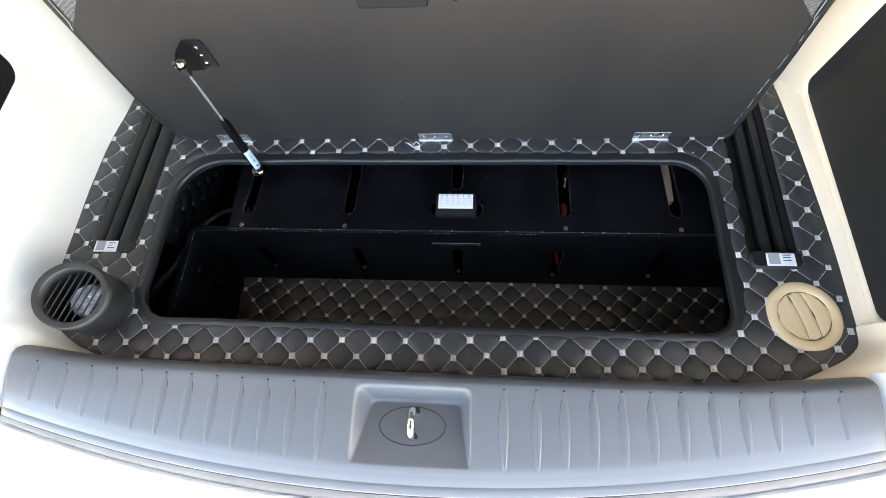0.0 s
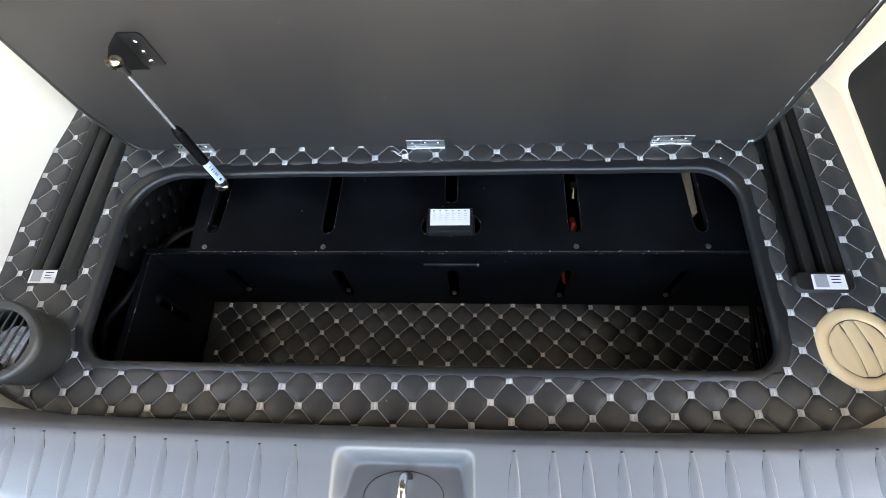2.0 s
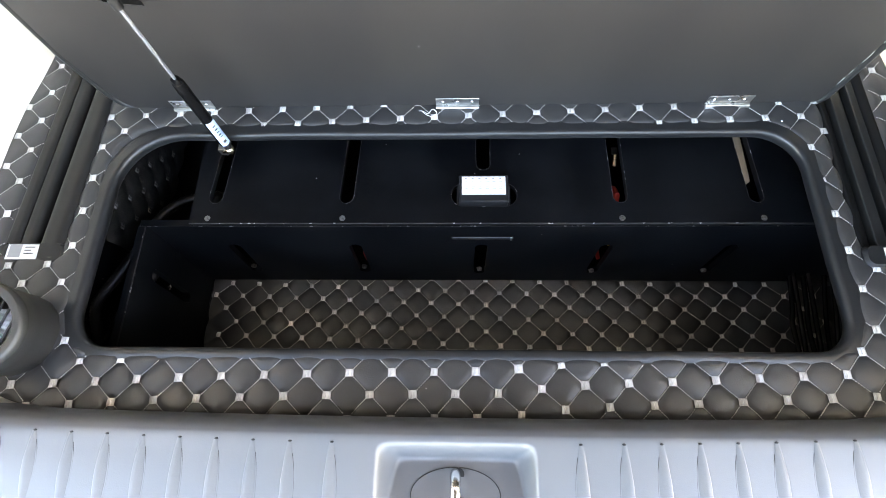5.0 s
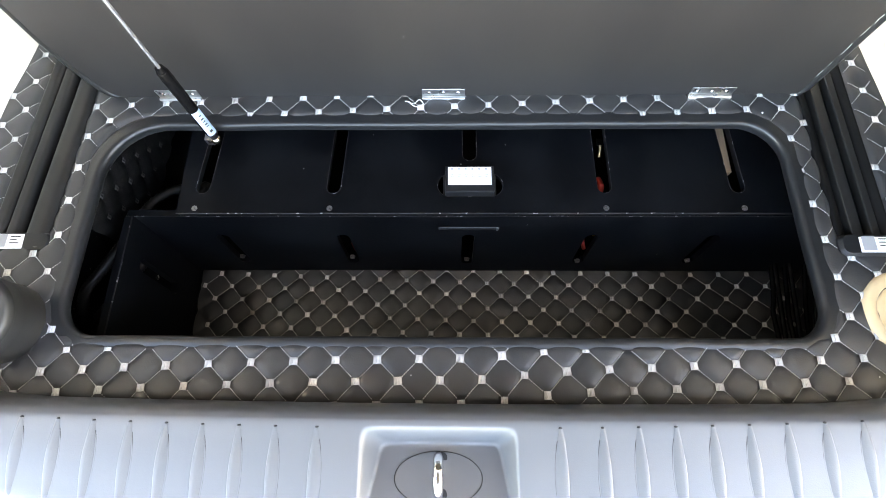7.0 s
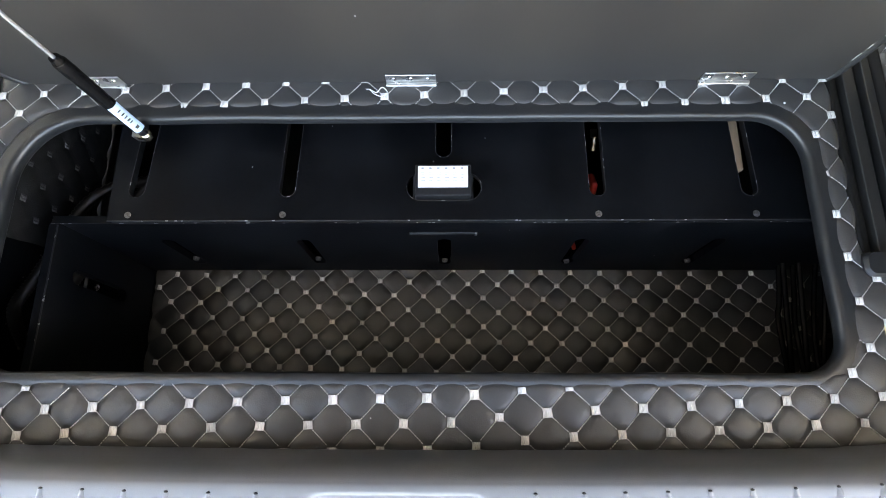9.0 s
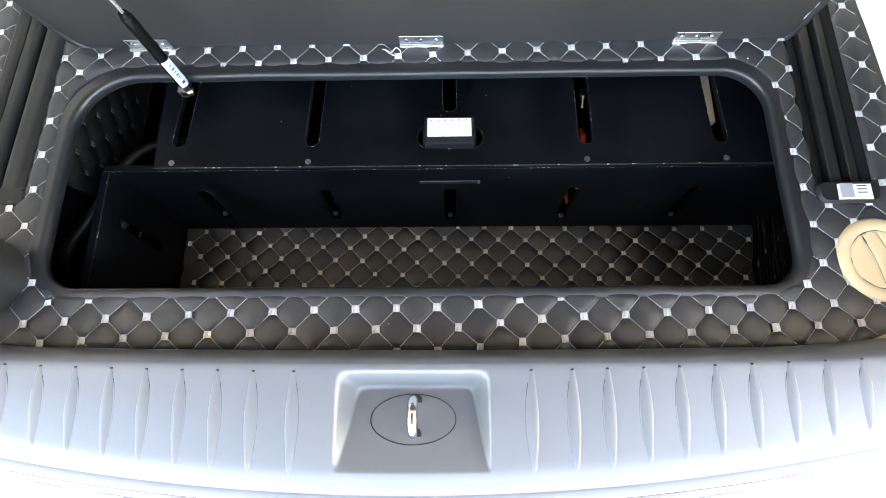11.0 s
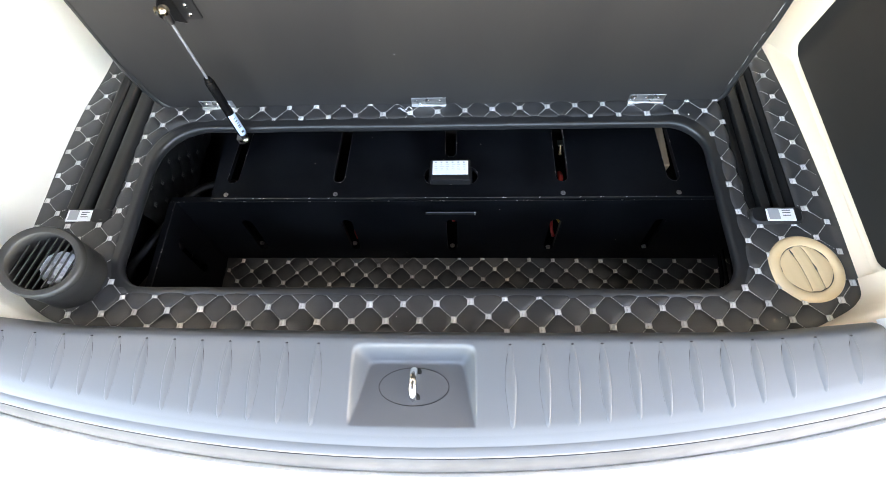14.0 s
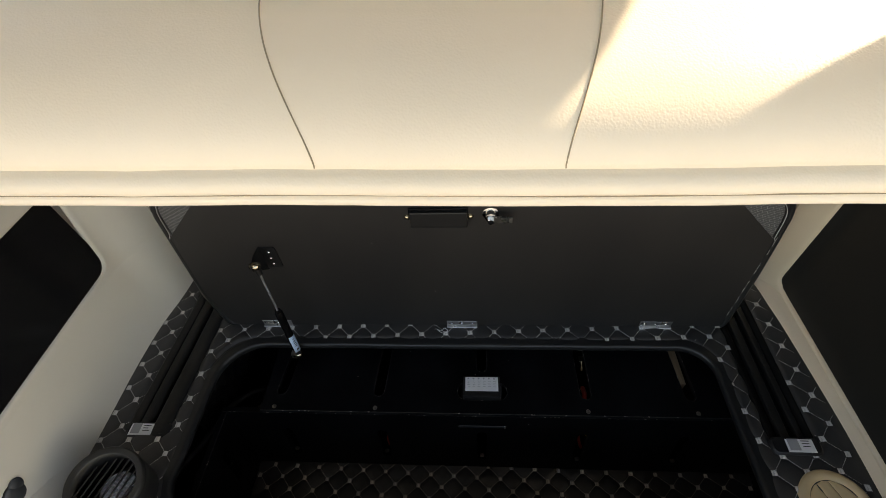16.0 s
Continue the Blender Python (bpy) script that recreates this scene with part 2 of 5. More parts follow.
def loft(rings, close_u=False, close_v=False, bm=None, caps=False):
    """Quads between rows of points."""
    own = bmesh.new()
    vs = [[own.verts.new(p) for p in row] for row in rings]
    for a in range(len(vs) if close_v else len(vs) - 1):
        r0, r1 = vs[a], vs[(a + 1) % len(vs)]
        for i in range(len(r0) if close_u else len(r0) - 1):
            j = (i + 1) % len(r0)
            own.faces.new((r0[i], r0[j], r1[j], r1[i]))
    if caps:
        own.faces.new(vs[0])
        own.faces.new(vs[-1])
    return merge(bm, own)


def rounded(x0, x1, y0, y1, r, seg=8):
    """The points of a rounded rectangle, counter-clockwise; r is one radius or four (from the corner x1, y0 on)."""
    rs = r if isinstance(r, (tuple, list)) else (r,) * 4
    out = []
    for (cx, cy, a0), q in zip(((x1, y0, -90), (x1, y1, 0), (x0, y1, 90), (x0, y0, 180)), rs):
        sx, sy = (-1 if cx == x1 else 1), (-1 if cy == y1 else 1)
        for k in range(seg + 1):
            a = radians(a0 + 90 * k / seg)
            out.append((cx + sx * q + q * math.cos(a), cy + sy * q + q * math.sin(a)))
    return out


def plate(outer, holes, thick, m, bevel=0.0):
    """A flat plate with holes, its upper face in the plane of m, thick downwards."""
    bm = bmesh.new()
    edges = []
    for loop in (outer, *holes):
        vs = [bm.verts.new((x, y, 0)) for x, y in loop]
        edges += [bm.edges.new((vs[k], vs[(k + 1) % len(vs)])) for k in range(len(vs))]
    bmesh.ops.triangle_fill(bm, use_beauty=True, use_dissolve=False, edges=edges)
    up = bm.faces[:]
    for f in up:
        f.normal_update()
        if f.normal.z < 0:
            f.normal_flip()
    got = bmesh.ops.extrude_face_region(bm, geom=up)
    low = [v for v in got["geom"] if isinstance(v, bmesh.types.BMVert)]
    bmesh.ops.translate(bm, verts=low, vec=(0, 0, -thick))
    bmesh.ops.transform(bm, matrix=m, verts=bm.verts)
    return bm


def offset_loop(loop, d):
    """A closed counter-clockwise loop moved outwards by d."""
    n, out = len(loop), []
    for k in range(n):
        (ax, ay), (bx, by) = loop[(k - 1) % n], loop[(k + 1) % n]
        tx, ty = bx - ax, by - ay
        s = math.hypot(tx, ty) or 1
        out.append((loop[k][0] + d * ty / s, loop[k][1] - d * tx / s))
    return out


# ---- quilted leatherette ----
class Lattice:
    """The diamond quilting: embroidered squares sit at the nodes, seams run between them. cx, cy: how the sheet is
    stretched, on deck and floor fitted to the camera's view (1, i, j, ij, ii, jj, iij, ijj, iii, jjj)."""

    def __init__(self, cx, cy, view_shift=None):
        self.cx, self.cy, self.view_shift = cx, cy, view_shift

    def at(self, i, j):
        t = (1.0, i, j, i * j, i * i, j * j, i * i * j, i * j * j, i ** 3, j ** 3)
        x, y = sum(c * v for c, v in zip(self.cx, t)), sum(c * v for c, v in zip(self.cy, t))
        if self.view_shift:                      # the strip along the hatch is moved to fit the camera's view: at, dx, dy in millimetres
            w = np.clip(1 - (j - 0.2) / 1.2, 0, 1) * 0.001
            x, y = x + w * np.interp(i, self.view_shift[0], self.view_shift[1]), y + w * np.interp(i, self.view_shift[0], self.view_shift[2])
        return x, y

    def index(self, x, y):
        i, j = (x - self.cx[0]) / self.cx[1], (y - self.cy[0]) / self.cy[2]
        for _ in range(8):
            fx, fy = self.at(i, j)
            i, j = i + (x - fx) / self.cx[1], j + (y - fy) / self.cy[2]
        return i, j

    def node(self, i, j):
        return self.at(i, j)

    def height(self, x, y):
        i, j = self.index(x, y)
        a, b = np.abs(np.sin(np.pi * (i + j))), np.abs(np.sin(np.pi * (i - j)))
        u, v = i + j, i - j
        u, v = u - np.round(u), v - np.round(v)
        k = np.clip(np.maximum(np.abs(u + v), np.abs(u - v)) / 2 / 0.105 - 0.85, 0, 0.7) / 0.7     # flat under the squares
        return (np.minimum(a, b) ** 0.24 * 0.86 + 0.14 * (a * b) ** 0.5) * (0.50 + 0.50 * k * k * (3 - 2 * k))

    def nodes(self, x0, x1, y0, y1):
        for a in range(-31, 37):
            for b in range(-14, 31):
                if (a + b) % 2 == 0:
                    x, y = self.node(a / 2, b / 2)
                    if x0 < x < x1 and y0 < y < y1:
                        yield a / 2, b / 2, x, y


def quilt(name, lat, x0, x1, y0, y1, step, puff, inside, lay, material, parent=None, label="", calm=None):
    """A padded sheet: puff metres of relief over the lattice where inside(x, y); lay(x, y, h) places it in the room."""
    xs, ys = np.arange(x0, x1 + step / 2, step), np.arange(y0, y1 + step / 2, step)
    X, Y = np.meshgrid(xs, ys)
    wob = np.array([[noise.noise((x * 9, y * 9, 3.0)) for x in xs] for y in ys])
    tuck = np.array([[noise.noise((x * 70, y * 45, 9.0)) for x in xs] for y in ys])
    H1 = lat.height(X, Y) * (1 + 0.10 * wob) + 0.016 * tuck
    if calm is not None:
        f = calm(X, Y)
        H1 = H1 * f + 0.55 * (1 - f)
    Hh = puff * (H1 - 1)
    keep = inside((X[:-1, :-1] + X[1:, 1:]) / 2, (Y[:-1, :-1] + Y[1:, 1:]) / 2)
    P = np.stack(lay(X, Y, Hh), -1).reshape(-1, 3)
    w = len(xs)
    r, c = np.nonzero(keep)
    k = r * w + c
    F = np.stack([k, k + 1, k + w + 1, k + w], 1)
    used, inv = np.unique(F, return_inverse=True)
    me = bpy.data.meshes.new(name)
    me.from_pydata(P[used].tolist(), [], inv.reshape(-1, 4).tolist())
    me.materials.append(material)
    me.shade_smooth()
    ob = new(name, me)
    ob.parent = parent
    if label:
        ob["label"] = label
    return ob


def patch_mesh(size, h, material):
    """One embroidered square: a low pillow with ridges of thread."""
    me = bpy.data.meshes.new("embroidered_square")
    n, s = 4, size / 2
    vs = [(s * (2 * a / n - 1), s * (2 * b / n - 1), h * (0.55 if a in (0, n) or b in (0, n) else (1.0 if a % 2 else 0.8))) for b in range(n + 1) for a in range(n + 1)]
    fs = [(b * 5 + a, b * 5 + a + 1, b * 5 + a + 6, b * 5 + a + 5) for b in range(n) for a in range(n)]
    me.from_pydata(vs, [], fs)
    me.materials.append(material)
    return me


def dress(lat, nodes, place, sheet, size=0.0090, stitch=True, thread=M_PATCH, seen=lambda x, y: True, tuck_in=lambda x, y: (y, 1.0)):
    """Squares (one object each) on the nodes, and the dashes of thread along the seams between them. place(x, y) gives the pose of a patch."""
    me = patch_mesh(size, 0.0022, thread)
    has = {(i, j) for i, j, *_ in nodes}
    for i, j, x, y in nodes:
        if not seen(x, y):
            continue
        y, f = tuck_in(x, y)
        if f < 0.3:
            continue
        ob = new("embroidered_square", me)
        ob.parent = sheet
        ob.matrix_local = place(x, y) @ Matrix.Diagonal((1, f, 1, 1)) @ pose(0, 0, 0, 0, 0, random.uniform(-5, 5)) @ Matrix.Diagonal((random.uniform(0.9, 1.1), random.uniform(0.9, 1.1), 1, 1))
    if not stitch:
        return
    vs, fs = [], []
    for i, j, x, y in nodes:
        for di, dj in ((0.5, 0.5), (0.5, -0.5)):
            if (i + di, j + dj) not in has:
                continue
            a, b = Vector((x, y)), Vector(lat.node(i + di, j + dj))
            L = (b - a).length
            d = (b - a) / L
            s = Vector((-d.y, d.x)) * 0.00052
            t = 0.0064
            while t < L - 0.0070:
                e = t + 0.0021
                p, q = a + d * t, a + d * e
                t += 0.0031
                if not seen(*((p + q) / 2)):
                    continue
                m = place(*((p + q) / 2))
                mid = (p + q) / 2
                k = len(vs)
                for w, hh in ((p - s, 0.0004), (q - s, 0.0004), (q + s, 0.0004), (p + s, 0.0004), (p, 0.0009), (q, 0.0009)):
                    vs.append(tuple(m @ Vector((w.x - mid.x, w.y - mid.y, hh))))
                fs += [(k, k + 1, k + 5, k + 4), (k + 4, k + 5, k + 2, k + 3), (k, k + 4, k + 3), (k + 1, k + 2, k + 5)]
    st = bpy.data.meshes.new("stitching")
    st.from_pydata(vs, [], fs)
    st.materials.append(M_STITCH)
    ob = new("stitching", st)
    ob.parent = sheet
    ob["label"], ob["kind"] = "pale grey dashed seam thread", "stuff"


DECK = Lattice((-0.05203, 0.04873, -0.00095, -0.000138, -4.7e-5, 4.7e-5, -4.3e-6, -1.8e-6, 5.1e-6, -1.8e-6), (0.1728, 0.002136, 0.04874, 2.7e-5, 2.45e-5, 1.45e-4, -5.0e-6, -6.2e-6, 0, -1.56e-5),
               ((-10, -9, -8, -7, -6, -5, -4, -3, -2, -1, 0, 1, 1.5, 2, 2.5, 3, 3.5, 4.5, 5.5, 7, 8.5, 10),
                (1.5, 1.0, 0.0, -1.4, -1.9, -1.6, -0.7, 0.2, 0.6, 0.8, 0.8, 0.1, 0.3, 0.4, 0.6, 0.8, 0.9, 1.2, 1.2, 0.6, 0.0, -1.2),
                (-2.4, -2.0, -1.0, 0.2, 0.7, 1.0, 1.0, 0.6, 0.1, -1.1, -2.3, -3.5, -3.9, -2.4, -0.9, 0.4, 1.2, 1.5, 1.1, 1.0, 1.2, 0.6)))
FLOORLAT = Lattice((0.07574, 0.049102, -0.00094862, -0.0006213, 5.05e-05, -0.00028, -8.0e-06, 0, 5.06e-06, 0), (0.35188, -0.0014036, 0.044818, -5.04e-05, 6.48e-05, -0.00089, -3.3e-06, 0, 3.84e-06, 0))

OPEN = rounded(-0.4925, 0.432, 0.196, 0.488, (0.040, 0.055, 0.080, 0.045), 10)   # the hole's inner edge
OX0, OX1, OY0, OY1 = -0.4925, 0.432, 0.196, 0.488


def in_hole(x, y, grow):
    """Inside the hole's rounded rectangle, grown by so many metres."""
    cx, cy, hx, hy, r = (OX0 + OX1) / 2, (OY0 + OY1) / 2, (OX1 - OX0) / 2 + grow, (OY1 - OY0) / 2 + grow, 0.05 + grow
    dx, dy = np.maximum(np.abs(x - cx) - hx + r, 0), np.maximum(np.abs(y - cy) - hy + r, 0)
    return np.hypot(dx, dy) < r


RAIL_L = ((-0.571, 0.318), (-0.552, 0.80))     # centre line of each slotted rail
RAIL_R = ((0.512, 0.312), (0.512, 0.80))
RAILS = ((RAIL_L, -0.0455, 0.0350), (RAIL_R, -0.0420, 0.0305))     # and how far each reaches to both sides


def rail_x(rail, y):
    (xa, ya), (xb, yb) = rail
    return xa + (xb - xa) * (y - ya) / (yb - ya)


def deck_inside(x, y):
    ok = ~in_hole(x, y, 0.010)
    for rail, lo, hi in RAILS:
        u = x - rail_x(rail, y)
        ok &= ~((u > lo + 0.004) & (u < hi - 0.004) & (y > 0.325))
    return ok


FRONT_Y, FRONT_R = 0.132, 0.015


def deck_lift(x, y):
    """The padding stands proud of the border and of the rails, and is drawn down along their edges."""
    cx, cy, hx, hy = (OX0 + OX1) / 2, (OY0 + OY1) / 2, (OX1 - OX0) / 2, (OY1 - OY0) / 2
    dx, dy = np.abs(x - cx) - hx + 0.05, np.abs(y - cy) - hy + 0.05
    d = np.hypot(np.maximum(dx, 0), np.maximum(dy, 0)) + np.minimum(np.maximum(dx, dy), 0) - 0.05 - np.where(y < OY0, 0.008, 0.0145)
    for rail, lo, hi in RAILS:
        u = x - rail_x(rail, y)
        d = np.minimum(d, np.where(y > 0.31, np.maximum(lo - u, u - hi), 1.0))
    t = np.clip(d / 0.009, 0, 1)
    return 0.0042 * np.sqrt(t * (2 - t))


def deck_lay(x, y, h):
    """Flat, with the front edge rolled over and down."""
    h = h + deck_lift(x, y)
    d = np.maximum(FRONT_Y - y, 0)
    a = np.minimum(d / FRONT_R, math.pi / 2)
    over = np.maximum(d - FRONT_R * math.pi / 2, 0)
    yy = np.where(d > 0, FRONT_Y - FRONT_R * np.sin(a) - h * np.sin(a), y)
    zz = np.where(d > 0, -FRONT_R * (1 - np.cos(a)) - over + h * np.cos(a), h)
    return x, yy, zz


def deck_place(x, y):
    d = max(FRONT_Y - y, 0)
    a = min(d / FRONT_R, math.pi / 2)
    X, Y, Z = deck_lay(np.float64(x), np.float64(y), np.float64(-0.0025))
    return Matrix.Translation((float(X), float(Y), float(Z))) @ pose(0, 0, 0, math.degrees(a), 0, 1.6)


def mat_edges(y):
    """Where the side trims and their corners meet the mat."""
    return (np.interp(y, (0.12, 0.133, 0.15, 0.178, 0.215, 0.27, 0.436, 0.53, 0.63, 0.80), (-0.52, -0.54, -0.585, -0.627, -0.650, -0.657, -0.658, -0.653, -0.638, -0.630)),
            np.interp(y, (0.1305, 0.1385, 0.1545, 0.1665, 0.178, 0.190, 0.212, 0.33, 0.424, 0.535, 0.62, 0.80), (0.490, 0.510, 0.545, 0.568, 0.582, 0.590, 0.592, 0.592, 0.588, 0.581, 0.573, 0.566)))


def deck_calm(x, y):
    """The padding thins out towards the side trims."""
    xl, xr = mat_edges(y)
    return np.clip((x - xl) / 0.016, 0, 1) * np.clip((xr - x) / 0.016, 0, 1)


mat_deck = tagged(quilt("quilted_mat", DECK, -0.668, 0.606, 0.088, 0.80, 0.0026, 0.0044, deck_inside, deck_lay, M_QUILT, calm=deck_calm),
                  "black diamond-quilted leatherette mat with silver embroidered squares", "car mat")
def deck_seen(x, y):
    """Where the mat's face is not covered by the border, a rail or an air outlet."""
    if in_hole(x, y, 0.0112 if y < OY0 else 0.0150) or math.hypot(x - 0.526, y - 0.226) < 0.0475 or math.hypot(x + 0.552, y - 0.209) < 0.047:
        return False
    xl, xr = mat_edges(y)
    if not xl + 0.003 < x < xr - 0.003:
        return False
    return not (y > 0.300 and any(lo < x - rail_x(r, y) < hi + 0.001 for r, lo, hi in RAILS))


deck_nodes = [n for n in DECK.nodes(-0.66, 0.60, 0.105, 0.70)]


def deck_tuck(x, y):
    """A square that the border half covers: its middle and the share of it that shows."""
    edge = OY0 - 0.0134
    if not (OX0 + 0.02 < x < OX1 - 0.02 and edge - 0.0045 < y < OY0):
        return y, 1.0
    f = (edge - (y - 0.0045)) / 0.009
    return y - 0.0045 * (1 - f), f


dress(DECK, deck_nodes, deck_place, mat_deck, seen=deck_seen, tuck_in=deck_tuck)

# the leatherette border round the hole: a band folded over the mat, and a skirt that turns down over the board's edge
ring = [(0.0245, -0.0090), (0.022, -0.0035), (0.0205, 0.0012), (0.018, 0.0018), (0.0155, 0.0020), (0.010, 0.0028), (0.0072, 0.0032), (0.0055, 0.0034), (0.0038, 0.0033), (0.0018, 0.0027), (0.0003, 0.0013), (-0.0006, -0.0008), (-0.0010, -0.0030), (-0.0006, -0.0060), (0.0002, -0.0105), (0.0016, -0.0124), (0.006, -0.0134), (0.02, -0.0134)]
# finer along the straight runs
def finer(row, most=0.009):
    out = []
    for k, p in enumerate(row):
        q = row[(k + 1) % len(row)]
        n = max(1, int(math.dist(p[:2], q[:2]) / most))
        out += [tuple(a + (b - a) * i / n for a, b in zip(p, q)) for i in range(n)]
    return out


base = finer([(x, y) for x, y in OPEN])
near_edge = {0.0245: 0.0142, 0.022: 0.0136, 0.0205: 0.0133, 0.018: 0.0124, 0.0155: 0.0114}     # the band is narrower along the hatch side
rows = []
for d, z in ring:
    lim = OY0 - near_edge.get(d, 0.02)
    rows.append([(x + 0.0009 * noise.noise((x * 14, y * 14, 4)), y + 0.0011 * noise.noise((x * 11 + 5, y * 14, 2)), z + (0.0010 * noise.noise((x * 16, y * 16, 7)) if z > -0.01 else 0)) for x, y in [(px, max(py, lim)) for px, py in offset_loop(base, d)]])
rows = [[(x, y, z + (0.0009 * noise.noise((x * 55, y * 55, 3)) * max(0.0, 1 - abs(d - 0.013) / 0.008) if z > -0.003 else 0)) for x, y, z in row] for (d, _), row in zip(ring, rows)]
part("border", loft(rows, close_u=True), M_BIND, mat_deck, "smooth black leatherette border round the opening", True, 60)

# the board under the mat, which the hole goes through
deck_board = tagged(link("deck_board", plate(rounded(-0.665, 0.60, 0.128, 0.80, 0.02), [list(reversed(offset_loop(OPEN, 0.018)))], 0.012, pose(0, 0, -0.0105)), M_BOARD), "black painted board under the quilted mat", "board", kind="structure")

# ---- storage well under the deck ----
WELL_Z = -0.266
well = thing("storage_well", "black painted plywood storage well sunk under the mat", "storage box")
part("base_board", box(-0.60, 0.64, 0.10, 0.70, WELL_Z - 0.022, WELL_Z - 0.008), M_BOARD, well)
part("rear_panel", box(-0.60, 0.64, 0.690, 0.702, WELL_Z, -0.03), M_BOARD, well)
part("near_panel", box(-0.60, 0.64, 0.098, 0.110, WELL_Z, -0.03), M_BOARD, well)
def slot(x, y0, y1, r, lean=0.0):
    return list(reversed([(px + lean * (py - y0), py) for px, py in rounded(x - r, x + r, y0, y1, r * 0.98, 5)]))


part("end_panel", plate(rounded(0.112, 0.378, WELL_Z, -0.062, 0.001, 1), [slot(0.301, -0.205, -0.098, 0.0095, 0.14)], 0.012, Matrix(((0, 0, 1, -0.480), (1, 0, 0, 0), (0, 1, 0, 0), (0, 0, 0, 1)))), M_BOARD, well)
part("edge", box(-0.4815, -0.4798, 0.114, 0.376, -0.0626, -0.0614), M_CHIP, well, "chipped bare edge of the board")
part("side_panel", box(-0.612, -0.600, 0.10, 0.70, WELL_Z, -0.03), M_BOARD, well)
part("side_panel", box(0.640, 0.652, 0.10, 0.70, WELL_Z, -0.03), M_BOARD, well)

part("screw", cyl((-0.4805, 0.3065, -0.1424), (-0.4785, 0.3065, -0.1424), 0.0040, seg=12), M_STEEL, well, "bright flat screw head")
floor_mat = tagged(quilt("quilted_floor_mat", FLOORLAT, -0.478, 0.636, 0.112, 0.372, 0.0036, 0.006, lambda x, y: x < 9, lambda x, y, h: (x, y, h + WELL_Z), M_QUILT),
                   "black diamond-quilted leatherette mat on the well's bottom", "car mat")
fl_nodes = [n for n in FLOORLAT.nodes(-0.475, 0.63, 0.118, 0.366)]
dress(FLOORLAT, fl_nodes, lambda x, y: Matrix.Translation((x, y, WELL_Z - 0.0026)), floor_mat, 0.0082)

# quilted linings that hang on the well's ends, coloured dark for the shade there
LIN = Lattice((0, 0.049, 0, 0, 0, 0, 0, 0, 0, 0), (0, 0, 0.049, 0, 0, 0, 0, 0, 0, 0))
lin_l = tagged(quilt("quilted_lining", LIN, 0.36, 0.69, -0.20, -0.024, 0.006, 0.006, lambda x, y: x < 9, lambda a, b, h: (-0.542 + h, a, b), M_QUILT_SHADED),
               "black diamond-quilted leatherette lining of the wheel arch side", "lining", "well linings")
dress(LIN, [n for n in LIN.nodes(0.37, 0.68, -0.195, -0.030)], lambda a, b: Matrix.Translation((-0.5456, a, b)) @ Matrix(((0, 0, 1, 0), (1, 0, 0, 0), (0, 1, 0, 0), (0, 0, 0, 1))), lin_l, 0.0085, False, M_PATCH_SHADED)
lin_r = tagged(quilt("quilted_lining", LIN, 0.115, 0.372, -0.262, -0.030, 0.006, 0.004, lambda x, y: x < 9, lambda a, b, h: (0.618 - h, a, b), M_QUILT_SHADED),
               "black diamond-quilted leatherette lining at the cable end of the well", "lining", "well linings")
dress(LIN, [n for n in LIN.nodes(0.12, 0.37, -0.255, -0.035)], lambda a, b: Matrix.Translation((0.620, a, b)) @ Matrix(((0, 0, -1, 0), (1, 0, 0, 0), (0, -1, 0, 0), (0, 0, 0, 1))), lin_r, 0.0085, False, M_PATCH_SHADED)

# the raised battery shelf at the back of the well: a slotted top board and a slotted leaning front panel
shelf = thing("battery_shelf", "black painted plywood shelf with ventilation slots", "shelf")
SLOTS = (-0.379, -0.186, 0.013, 0.207, 0.397)


TOP_Z = -0.052
holes = []
for k, x in enumerate(SLOTS):
    holes.append(slot(x, 0.462 if k == 2 else 0.409, 0.560, 0.0105, (0.08, 0.05, 0.0, -0.01, -0.05)[k]))
holes.append(list(reversed(rounded(-0.034, 0.061, 0.4035, 0.4405, 0.0183, 8))))
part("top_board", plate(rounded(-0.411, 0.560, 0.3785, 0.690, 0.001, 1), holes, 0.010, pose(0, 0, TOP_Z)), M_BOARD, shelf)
for k, h in enumerate(holes):
    part("slot_edge", tube([(x, y, TOP_Z - 0.0002) for x, y in finer(h, 0.006)], 0.0005, 5, True), M_CHIP, shelf, "chipped bare rim of the slot")
PY0, PZ0, PY1, PZ1 = 0.3785, -0.0635, 0.353, WELL_Z
lean = math.degrees(math.atan2(PY0 - PY1, PZ0 - PZ1))
plen = math.hypot(PY0 - PY1, PZ0 - PZ1)
mp = Matrix.Translation((0, PY0, PZ0)) @ pose(0, 0, 0, 90 - lean, 0, 0)      # local y runs up the panel, z towards the hatch
pholes = []
for k, x in enumerate(SLOTS):
    pholes.append(list(reversed(rounded(x - 0.010, x + 0.010, -0.166 if k != 2 else -0.170, -0.060, 0.0098, 5))))
pholes.append(list(reversed(rounded(-0.034, 0.059, -0.0445, -0.0345, 0.0012, 2))))
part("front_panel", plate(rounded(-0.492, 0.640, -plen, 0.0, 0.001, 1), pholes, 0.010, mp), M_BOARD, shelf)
part("latch_insert", box(-0.0325, 0.0575, -0.0435, -0.0355, -0.0075, 0.0006, 0.0008, 1, m=mp), M_LATCH, shelf, "black latch strip in the panel")
part("latch_tip", box(0.0545, 0.0578, -0.0438, -0.0352, -0.006, 0.0012, 0.0004, 1, m=mp), M_STEEL, shelf, "bright worn end of the latch strip")
part("edge", box(-0.411, 0.555, 0.3772, 0.3784, TOP_Z - 0.0008, TOP_Z + 0.0003), M_RAW, shelf, "chipped bare edge of the board")
